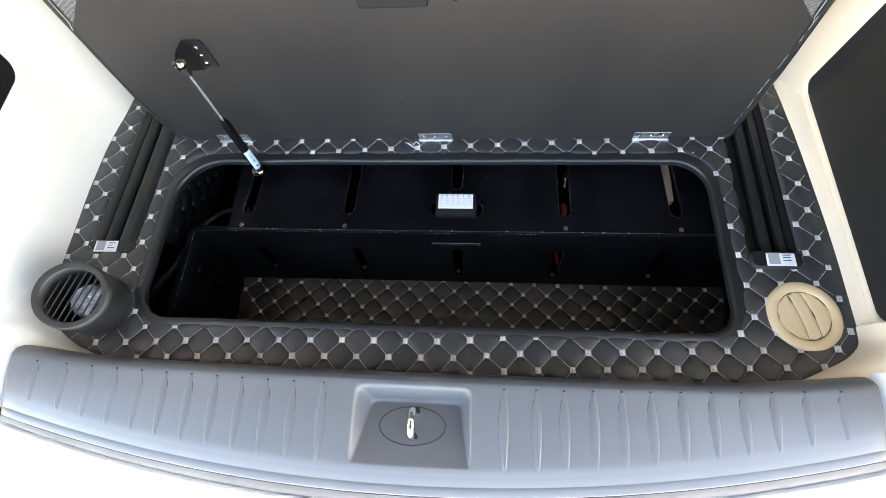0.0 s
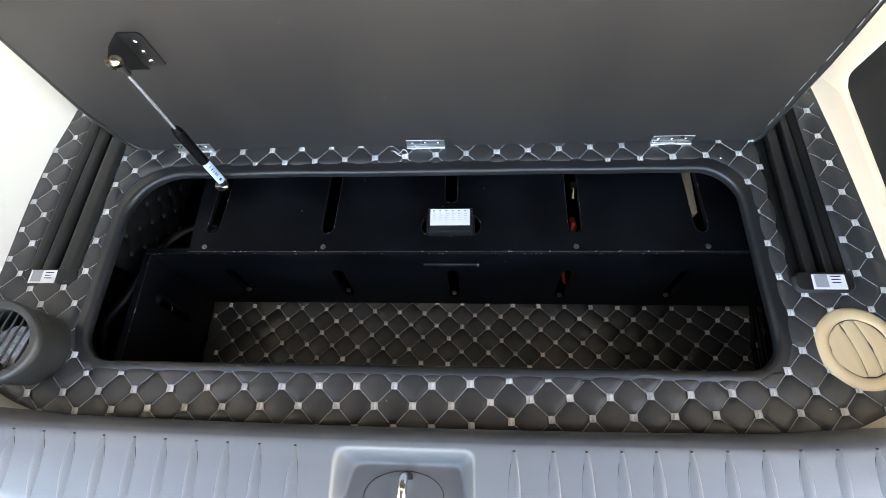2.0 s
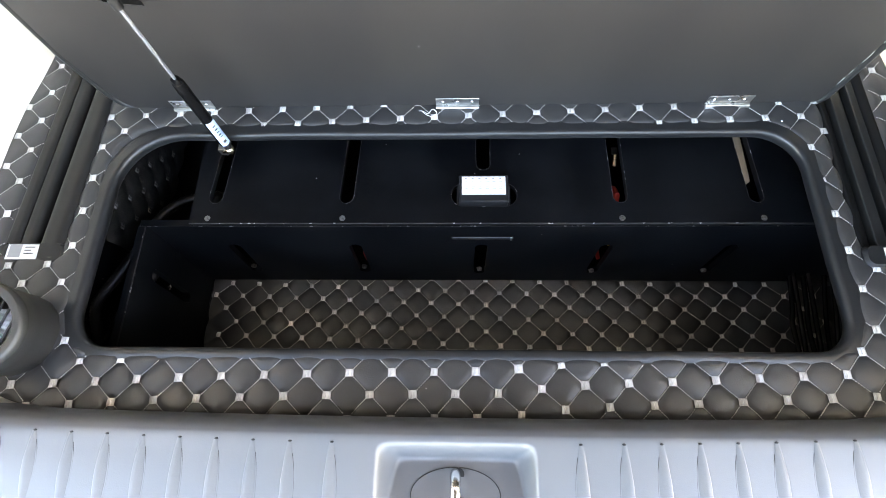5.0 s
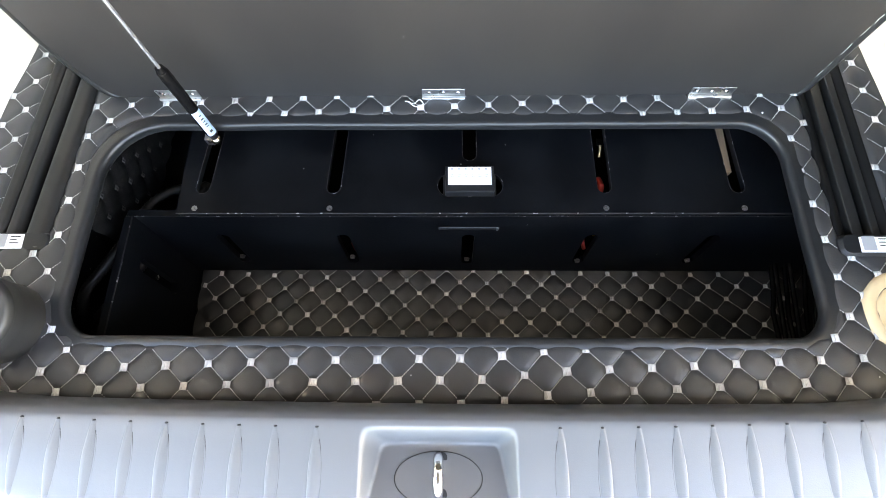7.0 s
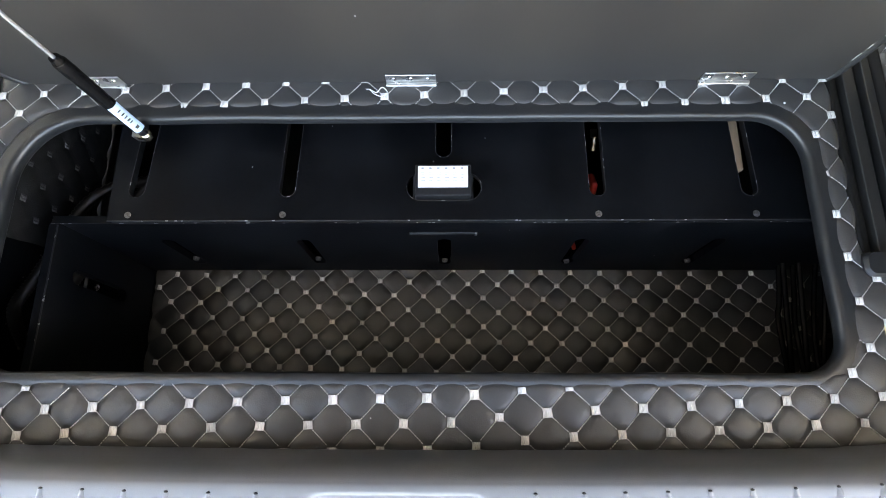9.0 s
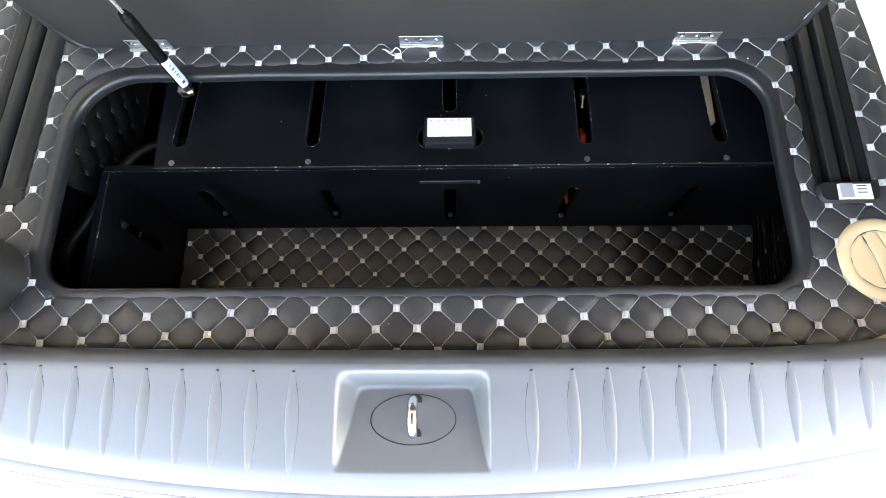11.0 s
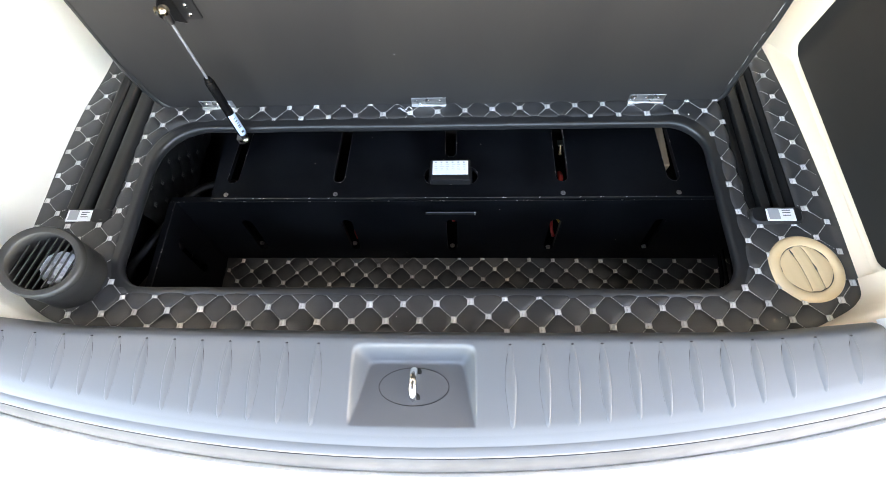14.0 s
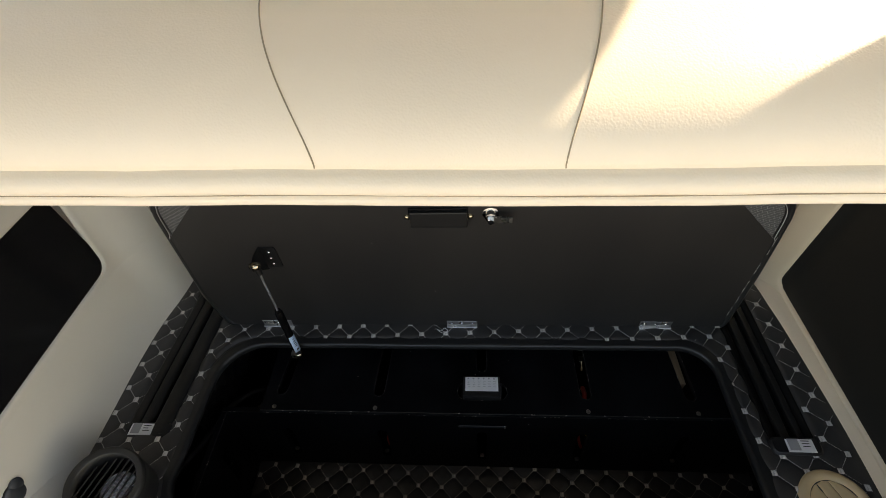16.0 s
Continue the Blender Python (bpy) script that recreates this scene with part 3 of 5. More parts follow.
part("edge", box(-0.490, 0.555, -0.0010, 0.0004, 0.0001, 0.0006, m=mp), M_CHIP, shelf, "chipped bare edge of the board")
for x in (-0.385, -0.189, 0.206, 0.400):
    bm = cyl((x, 0.3855, TOP_Z - 0.002), (x, 0.3855, TOP_Z + 0.0008), 0.0042, seg=14)
    bm = cyl((x, 0.3855, TOP_Z + 0.0004), (x, 0.3855, TOP_Z + 0.0016), 0.0026, seg=6, bm=bm)
    part("screw", bm, M_SCREW, shelf, "dulled countersunk screw", True, 30)
for x, z in zip(SLOTS, (-0.206, -0.2075, -0.2165, -0.2225, -0.220)):
    c = mp @ Vector((x, -math.hypot(z - PZ0, (z - PZ0) * math.tan(radians(lean))), 0))
    out = (mp.to_3x3() @ Vector((0, 0, 1))).normalized()
    part("cable_lug", cyl(c - out * 0.003, c + out * 0.0016, 0.0046, 0.0040, 12), M_SCREW, shelf, "dulled round lug at the foot of the slot", True, 30)
for x in (-0.10, 0.30, 0.57):
    part("bearer", box(x - 0.01, x + 0.01, 0.40, 0.69, TOP_Z - 0.05, TOP_Z - 0.0102), M_BOARD, shelf)

# what shows through the slots
batten = tagged(link("pine_batten", box(0.374, 0.402, 0.448, 0.66, TOP_Z - 0.032, TOP_Z - 0.012, 0.002), M_STRAP), "pale pine batten under the slotted board", "batten")
for x, y, z in ((-0.186, 0.385, -0.205), (0.212, 0.385, -0.198), (0.013, 0.395, -0.150), (0.200, 0.440, -0.105)):
    bm = tube([(x - 0.002, y + 0.11, z - 0.06), (x, y + 0.05, z + 0.005), (x, y, z), (x + 0.004, y - 0.008, z - 0.010)], 0.0033, 10)
    tagged(link("battery_cable", bm, M_RED, smooth=True), "red insulated battery cable behind the slots", "cable", "battery cables")
tagged(link("battery_cable", tube([(0.206, 0.415, -0.110), (0.209, 0.424, -0.078), (0.210, 0.431, -0.074), (0.212, 0.450, -0.090)], 0.0048, 10), M_RED, smooth=True), "red insulated battery cable behind the slots", "cable", "battery cables")
terminal = thing("cable_terminal", "bright tinned cable terminal under the slotted board", "terminal")
part("barrel", cyl((0.2150, 0.484, -0.082), (0.2155, 0.500, -0.073), 0.0036, 0.0030, 10), M_BRASS, terminal, "", True, 30)
part("tongue", box(0.2105, 0.2195, 0.499, 0.512, -0.0745, -0.0730, 0.0004, 1), M_STEEL, terminal)
tagged(link("sense_wire", tube([(0.205, 0.47, -0.16), (0.212, 0.40, -0.158), (0.222, 0.385, -0.165)], 0.0022, 8), M_AMBER, smooth=True), "thin yellow wire behind the slots", "cable")

# the module in the oval cut-out
module = thing("control_module", "black control module with a white printed label on top", "electronic module")
mz = -0.040
part("case", box(-0.0225, 0.0475, 0.4055, 0.4475, -0.095, mz, 0.0018, 2), M_BLACK, module)
part("flange", box(-0.026, 0.051, 0.4035, 0.4500, -0.060, -0.0545, 0.001, 1), M_BLACK, module)
part("label", box(-0.0185, 0.0435, 0.4165, 0.4448, mz, mz + 0.0005), M_PAPER, module, "white printed label")
bm = None
for c in range(6):
    x = -0.0145 + c * 0.0098
    bm = box(x, x + 0.0030, 0.4405, 0.4428, mz + 0.0005, mz + 0.0007, bm=bm)
    for r in range(4):
        w = random.uniform(0.003, 0.0060)
        bm = box(x, x + w, 0.4362 - r * 0.0036, 0.4367 - r * 0.0036, mz + 0.0005, mz + 0.0007, bm=bm)
part("print", bm, M_FAINT, module, "small unreadable columns of print")

# corrugated cables at the cable end of the well, and one behind its other end
def loom(pts, r, label, material=M_RAIL):
    pts = finer([tuple(p) for p in spline3(pts, 10)] , 0.0024)[:-1]
    bm = tube(pts, r, 10)
    for i, v in enumerate(bm.verts):
        c = Vector(pts[i // 10])
        if (i // 10) % 2:
            v.co = c + (v.co - c) * 0.80
    return tagged(link("corrugated_cable", bm, material, smooth=True, sharp=0), label, "cable", "corrugated cables")


def spline3(pts, n):
    P, out = [Vector(p) for p in pts], []
    for k in range(len(P) - 1):
        p0, p1, p2, p3 = P[max(k - 1, 0)], P[k], P[k + 1], P[min(k + 2, len(P) - 1)]
        for i in range(n):
            t = i / n
            out.append(0.5 * (2 * p1 + (p2 - p0) * t + (2 * p0 - 5 * p1 + 4 * p2 - p3) * t * t + (3 * p1 - p0 - 3 * p2 + p3) * t ** 3))
    return out + [P[-1]]


for pts, r in (([(0.556, 0.376, -0.232), (0.558, 0.364, -0.244), (0.552, 0.300, -0.2490), (0.546, 0.262, -0.2500), (0.552, 0.140, -0.252)], 0.0042),
               ([(0.580, 0.378, -0.230), (0.581, 0.368, -0.243), (0.577, 0.310, -0.2485), (0.571, 0.252, -0.2495), (0.577, 0.140, -0.252)], 0.0042),
               ([(0.613, 0.380, -0.215), (0.613, 0.372, -0.234), (0.606, 0.310, -0.2450), (0.598, 0.240, -0.2490), (0.596, 0.140, -0.252)], 0.0038)):
    loom(pts, r, "black corrugated cable lying on the well's bottom", M_STRUT)
loom([(-0.592, 0.225, -0.170), (-0.574, 0.272, -0.124), (-0.546, 0.315, -0.115), (-0.520, 0.365, -0.115), (-0.500, 0.420, -0.120), (-0.470, 0.452, -0.130), (-0.430, 0.470, -0.150)], 0.0085, "dark brown corrugated cable behind the well's end board", M_LOOM)


# ---- the lid of the well, standing open ----
def round_poly(pts, radii, seg=7):
    """A polygon with rounded corners."""
    out, n = [], len(pts)
    for k, (p, r) in enumerate(zip(pts, radii)):
        p, a, b = Vector(p), Vector(pts[k - 1]), Vector(pts[(k + 1) % n])
        if r <= 0:
            out.append(tuple(p))
            continue
        u, v = (a - p).normalized(), (b - p).normalized()
        half = math.acos(max(-1, min(1, u.dot(v)))) / 2
        d = min(r / math.tan(half), 0.49 * (a - p).length, 0.49 * (b - p).length)
        s, e = p + u * d, p + v * d
        for i in range(seg + 1):
            t = i / seg
            q = (1 - t) ** 2 * s + 2 * t * (1 - t) * p + t * t * e
            out.append(tuple(q))
    return out


UP = lambda y: pose(0, y, 0, 90, 0, 0)          # a plate's local y runs up, its upper face looks back at the hatch
lid = thing("well_lid", "charcoal board lid standing open on hinges, edges wrapped in black leatherette", "lid")
outline = round_poly([(-0.508, -0.004), (0.477, -0.004), (0.473, 0.15), (0.460, 0.3375), (-0.500, 0.3615), (-0.5165, 0.11)], [0.042, 0.022, 0.0, 0.062, 0.060, 0.05])
back = round_poly([(-0.533, -0.004), (0.477, -0.004), (0.473, 0.15), (0.460, 0.3375), (-0.501, 0.3615), (-0.5420, 0.075)], [0.036, 0.022, 0.0, 0.062, 0.060, 0.06])
part("wrapped_core", loft([[(x, y, z) for x, z in ol] for y, ol in ((0.5388, outline), (0.5470, [((a[0] + b[0]) / 2, (a[1] + b[1]) / 2) for a, b in zip(outline, back)]), (0.5552, back))], close_u=True, caps=True), M_BIND, lid, "black leatherette wrap")
board = round_poly([(-0.500, -0.001), (0.470, -0.001), (0.466, 0.15), (0.4610, 0.242), (0.374, 0.3280), (-0.416, 0.3475), (-0.5040, 0.2590), (-0.5125, 0.11)], [0.036, 0.012, 0, 0.004, 0.004, 0.004, 0.004, 0])
part("board", plate(board, [], 0.004, UP(0.5352)), M_LID, lid, "smooth charcoal board face")
edge = finer([(x, z) for x, z in outline], 0.03)
part("edge_bead", tube([(x, 0.5392 + 0.0008 * noise.noise((x * 20, z * 20, 1)), z + 0.0006 * noise.noise((x * 17, z * 9, 5))) for x, z in edge], 0.0052, 8, True), M_BIND, lid, "rolled leatherette edge", True, 0)
inner = offset_loop(edge, -0.0085)
part("edge_fold", tube([(x, 0.5367, z) for x, z in inner if z > 0.235], 0.0016, 6), M_BIND, lid, "turned-in fold of the wrap", True, 0)

M_FLAP = mat("embossed_grey_backing", (0.085, 0.086, 0.088), 0.38, stain=0.25, stain_scale=30)
_N, _L = M_FLAP.node_tree.nodes, M_FLAP.node_tree.links
_co, _br = _N.new("ShaderNodeTexCoord"), _N.new("ShaderNodeTexBrick")
_mp = _N.new("ShaderNodeMapping")
_mp.inputs["Rotation"].default_value = (radians(90), 0, radians(28))
_L.new(_co.outputs["Object"], _mp.inputs["Vector"])
_nz, _ad = _N.new("ShaderNodeTexNoise"), _N.new("ShaderNodeVectorMath")
_nz.inputs["Scale"].default_value = 45
_ad.operation, _ad.inputs[1].default_value, _ad.inputs[2].default_value = "MULTIPLY_ADD", (0.006, 0.006, 0.006), (0, 0, 0)
_L.new(_mp.outputs["Vector"], _nz.inputs["Vector"])
_L.new(_nz.outputs["Color"], _ad.inputs[0])
_L.new(_mp.outputs["Vector"], _ad.inputs[2])
_L.new(_ad.outputs["Vector"], _br.inputs["Vector"])
_br.inputs["Brick Width"].default_value, _br.inputs["Row Height"].default_value, _br.inputs["Mortar Smooth"].default_value = 0.85, 0.30, 0.6
_br.inputs["Scale"].default_value, _br.inputs["Mortar Size"].default_value = 62, 0.028
_br.inputs["Color1"].default_value = _br.inputs["Color2"].default_value = (0, 0, 0, 1)
_br.inputs["Mortar"].default_value = (1, 1, 1, 1)
_bp = _N.new("ShaderNodeBump")
_bp.inputs["Distance"].default_value = 0.0012
_L.new(_br.outputs["Color"], _bp.inputs["Height"])
_L.new(_bp.outputs["Normal"], _N["Principled BSDF"].inputs["Normal"])
_mx = _N.new("ShaderNodeMix")
_mx.data_type = "RGBA"
_mx.inputs["A"].default_value, _mx.inputs["B"].default_value = (0.085, 0.086, 0.088, 1), (0.30, 0.30, 0.29, 1)
_L.new(_br.outputs["Fac"], _mx.inputs["Factor"])
_L.new(_mx.outputs["Result"], _N["Principled BSDF"].inputs["Base Color"])
flap_l = [(-0.4155, 0.3478)] + [(x, z) for x, z in offset_loop(edge, -0.0080) if x < -0.4155 and z > 0.2590] + [(-0.5030, 0.2590)]
flap_r = [(0.3735, 0.3280), (0.4610, 0.2420)] + [(x, z) for x, z in offset_loop(edge, -0.0080) if x > 0.3735 and z > 0.2420]
for tri in (flap_l, flap_r):
    tri = [(x + 0.0006 * noise.noise((x * 300, z * 300, 0)), z) for x, z in tri]
    if sum(a[0] * b[1] - b[0] * a[1] for a, b in zip(tri, tri[1:] + tri[:1])) < 0:
        tri.reverse()
    part("corner_flap", plate(tri, [], 0.003, UP(0.5359)), M_FLAP, lid, "embossed grey back of the leatherette")
    rim = [(x, 0.5326, z) for x, z in (flap_l[1:] if tri[0][0] < 0 else flap_r[1:])]
    part("flap_edge", tube(rim, 0.0006, 5), M_STITCH, lid, "pale raw edge of the flap", True, 0)
# the seam that closes the wrap at both lower corners
for x0 in (-0.520, 0.432):
    bm = None
    for k in range(11):
        x = x0 + 0.0026 * k
        bm = box(x, x + 0.0018, 0.5318, 0.5329, 0.0006, 0.0016, bm=bm)
    part("stitching", bm, M_STITCH, lid, "pale grey dashed seam thread")["kind"] = "stuff"
# bare thread ends along the wrapped edge
for k in range(9):
    z = 0.035 + 0.024 * k + random.uniform(-0.008, 0.008)
    zz = z + random.uniform(0.004, 0.022)
    part("thread_end", tube([(0.4677 - 0.02 * (h - 0.05) + random.uniform(-0.0006, 0.0006), 0.5343, h) for h in (z, (z + zz) / 2, zz)], 0.0004, 4), M_STITCH, lid, "loose pale thread")


def hinge(x):
    h = thing("butt_hinge", "small bright steel butt hinge screwed to lid and mat", "hinge", "lid hinges")
    bm = box(x - 0.030, x + 0.030, 0.5330, 0.5345, 0.0005, 0.0195, 0.0004, 1)
    part("leaf", bm, M_STEEL, h)
    bm = box(x - 0.030, x + 0.030, 0.5262, 0.5305, 0.0006, 0.0018, 0.0004, 1)
    part("leaf", bm, M_STEEL, h)
    for k in range(5):
        a = x - 0.030 + 0.012 * k
        part("knuckle", cyl((a + 0.0001, 0.5315, 0.0022), (a + 0.0119, 0.5315, 0.0022), 0.0030, seg=12), M_STEEL, h)
    for dx in (-0.02, 0.0, 0.02):
        part("screw", cyl((x + dx, 0.5331, 0.0122), (x + dx, 0.5318, 0.0122), 0.0027, 0.0018, 10), M_CHROME, h)
    return h


for x in (-0.401, -0.025, 0.347):
    hinge(x)

# specks of lint on the mat
for x, y, r in ((0.4135, 0.5031, 0.0014), (0.471, 0.1535, 0.0007), (-0.060, 0.152, 0.0006)):
    tagged(link("lint", ball((x, y, 0.0043 + r * 0.4), r, 8, squash=(1, 1, 0.6)), M_PAPER, smooth=True), "small speck of white lint on the quilted mat", "lint", "specks of lint")
# a stray thread beside the middle hinge
tagged(link("loose_thread", tube([tuple(p) for p in spline3([(-0.0790, 0.5250, 0.004), (-0.0740, 0.5225, 0.0075), (-0.0663, 0.5200, 0.005), (-0.0593, 0.5245, 0.0085), (-0.0535, 0.5195, 0.006), (-0.0600, 0.5150, 0.005), (-0.0685, 0.5168, 0.007), (-0.0745, 0.5240, 0.005)], 6)], 0.0005, 5), M_PAPER, smooth=True), "curled loose white thread on the quilted mat", "thread")

# gas strut and the bracket it pushes on
TOPB, LOWB = Vector((-0.355, 0.498, 0.229)), Vector((-0.348, 0.475, -0.012))
ax = (TOPB - LOWB).normalized()
bracket = thing("strut_bracket", "black folded steel bracket with three screws on the lid", "bracket")
bm = plate(round_poly([(-0.362, 0.186), (-0.333, 0.186), (-0.333, 0.232), (-0.337, 0.236), (-0.362, 0.236)], [0, 0.002, 0.002, 0.002, 0.002]), [], 0.002, UP(0.5330))
part("plate", bm, M_BLACK, bracket)
bm = plate(round_poly([(0.5350, 0.178), (0.5350, 0.236), (0.512, 0.238), (0.492, 0.232), (0.490, 0.224)], [0, 0.002, 0.006, 0.006, 0.004]), [], 0.002, Matrix(((0, 0, -1, -0.362), (1, 0, 0, 0), (0, 1, 0, 0), (0, 0, 0, 1))))
part("ear", bm, M_BLACK, bracket)
for z in (0.223, 0.2085, 0.194):
    part("screw", ball((-0.3475, 0.5330, z), 0.0036, 12, squash=(1, 0.5, 1)), M_CHROME, bracket, "bright pan-head screw", True, 0)

strut = thing("gas_strut", "black gas strut with bright rod and blue label", "gas strut")
part("rod", cyl(LOWB + ax * 0.125, TOPB - ax * 0.014, 0.0021, seg=16), M_ROD, strut, "bright steel rod", True, 40)
bm = cyl(LOWB + ax * 0.014, LOWB + ax * 0.128, 0.0072, seg=20, bevel=0.0015)
bm = cyl(LOWB + ax * 0.112, LOWB + ax * 0.116, 0.0075, seg=20, bm=bm)
bm = cyl(LOWB + ax * 0.128, LOWB + ax * 0.133, 0.0062, 0.0052, 16, bm=bm)
part("cylinder", bm, M_STRUT, strut, "", True, 40)
bm = cyl(TOPB - ax * 0.018, TOPB - ax * 0.004, 0.0052, 0.0058, 14)
part("end_fitting", bm, M_BLACK, strut, "", True)
bm = cyl(LOWB + ax * 0.004, LOWB + ax * 0.016, 0.0055, 0.0058, 14)
part("end_fitting", bm, M_BLACK, strut, "", True)
for c in (TOPB, LOWB):
    bm = ball(c, 0.0075, 16)
    bm = cyl(c + Vector((-0.010, 0, 0)), c + Vector((-0.004, 0, 0)), 0.0058, seg=6, bm=bm)
    part("ball_stud", bm, M_BRASS, strut, "yellow zinc-plated ball stud", True, 30)
# wrap label: a curved sheet on the side of the cylinder that faces the hatch
side = ax.cross(Vector((0, 1, 0))).normalized()
face = side.cross(ax).normalized()
face = -face if face.y > 0 else face
fdir = Vector((0.75, -0.5, 0.4))
fdir = (fdir - ax * fdir.dot(ax)).normalized()
rows = []
for s in [i / 6 for i in range(7)]:
    rows.append([tuple(LOWB + ax * (0.016 + 0.046 * s) + 0.0075 * (math.cos(a) * fdir + math.sin(a) * ax.cross(fdir))) for a in [radians(-58 + 116 * i / 10) for i in range(11)]])
lab = part("label", loft(rows), M_BLUE, strut, "pale blue wrap label", True, 0)
bm = None
for s, w in ((0.024, 0.004), (0.034, 0.0015), (0.038, 0.002), (0.043, 0.0015), (0.048, 0.002), (0.054, 0.0015)):
    c = LOWB + ax * s + fdir * 0.0075
    mm = Matrix.Translation(c) @ fdir.to_track_quat("Z", "Y").to_matrix().to_4x4()
    bm = box(-0.0022, 0.0022, -w / 2, w / 2, -0.0002, 0.00025, m=mm, bm=bm)
part("print", bm, M_INK, lab, "unreadable print")
part("foot", box(-0.362, -0.352, 0.470, 0.492, -0.020, -0.006, 0.001), M_STEEL, strut, "small steel angle")

# cover box and cam lock near the lid's upper edge
cover = thing("cover_box", "small black plastic cover box with two brass screws", "cover")
part("body", box(-0.0965, -0.0090, 0.5257, 0.5351, 0.2835, 0.3155, 0.0022, 2), M_BLACK, cover)
part("flange", box(-0.0985, -0.0075, 0.5312, 0.5351, 0.2985, 0.3190, 0.001, 1), M_GLOSS, cover)
for x in (-0.1015, -0.0045):
    bm = cyl((x, 0.5352, 0.3000), (x, 0.5335, 0.3000), 0.0056, 0.0050, 14)
    bm = ball((x, 0.5331, 0.3000), 0.0036, 10, bm, (1, 0.6, 1))
    part("screw", bm, M_BRASS, cover, "brass screw with washer", True, 30)
lock = thing("cam_lock", "chrome cam lock with round nut and flat lever", "lock")
part("body", cyl((0.026, 0.5352, 0.3085), (0.026, 0.5207, 0.3080), 0.0085, seg=20, bevel=0.001), M_CHROME, lock, "", True)
part("nut", cyl((0.026, 0.5351, 0.3085), (0.026, 0.5292, 0.3085), 0.0128, seg=28, bevel=0.0015), M_CHROME, lock, "", True, 30)
part("lever", plate(round_poly([(0.020, 0.2985), (0.058, 0.2985), (0.058, 0.3085), (0.020, 0.3125)], [0.004, 0.001, 0.001, 0.004]), [], 0.0022, UP(0.5202)), M_STEEL, lock)
part("bolt", cyl((0.026, 0.5207, 0.3045), (0.026, 0.5152, 0.3045), 0.0050, seg=6), M_CHROME, lock)


# ---- slotted seat rails with their end caps ----
def rail(line, cap_x0, cap_x1, cap_y0, cap_y1, lab_x, dz):
    (xa, ya), (xb, yb) = line
    r = thing("seat_rail", "dark slotted seat rail in a rubber-lined channel of the mat", "seat rail", "seat rails")
    ang = math.degrees(math.atan2(xa - xb, yb - ya))
    m = Matrix.Translation((xa, ya, 0)) @ pose(0, 0, 0, 0, 0, ang)
    L = math.hypot(xb - xa, yb - ya)

    def strip(profile):
        return loft([[tuple(m @ Vector((u, s, z))) for u, z in profile] for s in (0.008, L)], caps=False)

    lo, hi = next((a, b) for r0, a, b in RAILS if r0 is line)

    def pad(u0, u1, z0, z1, crown, n=12):
        """A rubber strip: rounded shoulders, z0 and z1 high at both edges, crowned between."""
        out = [(u0, -0.012)]
        for k in range(n + 1):
            t = k / n
            out.append((u0 + (u1 - u0) * t, z0 + (z1 - z0) * t - 0.006 + (0.006 + crown) * (1 - abs(2 * t - 1) ** 5)))
        return out + [(u1, -0.012)]

    part("channel", strip([(lo, -0.016), (lo + 0.001, -0.0165), (hi - 0.001, -0.0165), (hi, -0.016)]), M_RUBBER, r, "dark channel under the rail", True, 50)
    if xa < 0:
        part("flat_lip", strip(pad(lo, -0.0270, 0.0032, 0.0020, 0.0004)), M_RAIL, r, "flat rubber lip", True, 50)
        part("flat_lip", strip(pad(-0.0268, -0.0080, 0.0016, 0.0010, 0.0005)), M_RAIL, r, "flat rubber lip", True, 50)
        part("padded_lip", strip(pad(-0.0015, hi, -0.0010, 0.0006, 0.0045)), M_RAIL, r, "rounded rubber lip", True, 50)
    else:
        part("padded_lip", strip(pad(lo, -0.0225, 0.0022, -0.0060, 0.0006)), M_RUBBER, r, "rounded black rubber lip", True, 50)
        for u0, u1, z in ((-0.0210, -0.0072, 0.0006), (0.0046, 0.0148, 0.0002)):
            part("rail_bar", strip([(u0, -0.014), (u0, z - 0.0010), (u0 + 0.0008, z), (u1 - 0.0008, z), (u1, z - 0.0010), (u1, -0.014)]), M_RAIL, r, "dark metal rail bar", True, 30)
        part("flat_lip", strip(pad(0.0162, hi, -0.0040, 0.0026, 0.0004)), M_RUBBER, r, "sloping black rubber lip", True, 50)
    cap = thing("rail_end_cap", "black plastic rail end cap with a white printed label", "end cap", "rail end caps")
    bm = bmesh.new()
    loopb = rounded(cap_x0, cap_x1, cap_y0, cap_y1, 0.009, 5)
    loopt = rounded(cap_x0 + 0.003, cap_x1 - 0.003, cap_y0 + 0.003, cap_y1 - 0.001, 0.008, 5)
    rows = [[(x, y, dz - 0.006) for x, y in loopb], [(x, y, dz + 0.004) for x, y in loopb], [(x, y, dz + 0.0068 + 0.06 * (y - cap_y0)) for x, y in loopt]]
    bm = loft(rows, close_u=True)
    bm.verts.ensure_lookup_table()
    bm.faces.new(bm.verts[2 * len(loopb):])
    part("body", bm, M_BLACK, cap, "", True, 30)
    z = dz + 0.0082
    lb = part("label", box(lab_x - 0.0205, lab_x + 0.0205, cap_y0 + 0.0035, cap_y1 - 0.002, z - 0.002, z), M_PAPER, cap, "white printed label")
    bm = None
    yc0, yc1 = cap_y0 + 0.006, cap_y1 - 0.004
    part("mark", box(lab_x - 0.0175, lab_x - 0.0015, yc0, yc1 + 0.001, z, z + 0.0002), M_FAINT, lb, "plain grey printed square")
    for k in range(3):
        y = yc1 - 0.003 - 0.0042 * k
        bm = box(lab_x + 0.003, lab_x + random.uniform(0.010, 0.016), y, y + 0.0013, z, z + 0.0003, bm=bm)
    part("print", bm, M_INK, lb, "blocks of unreadable print")


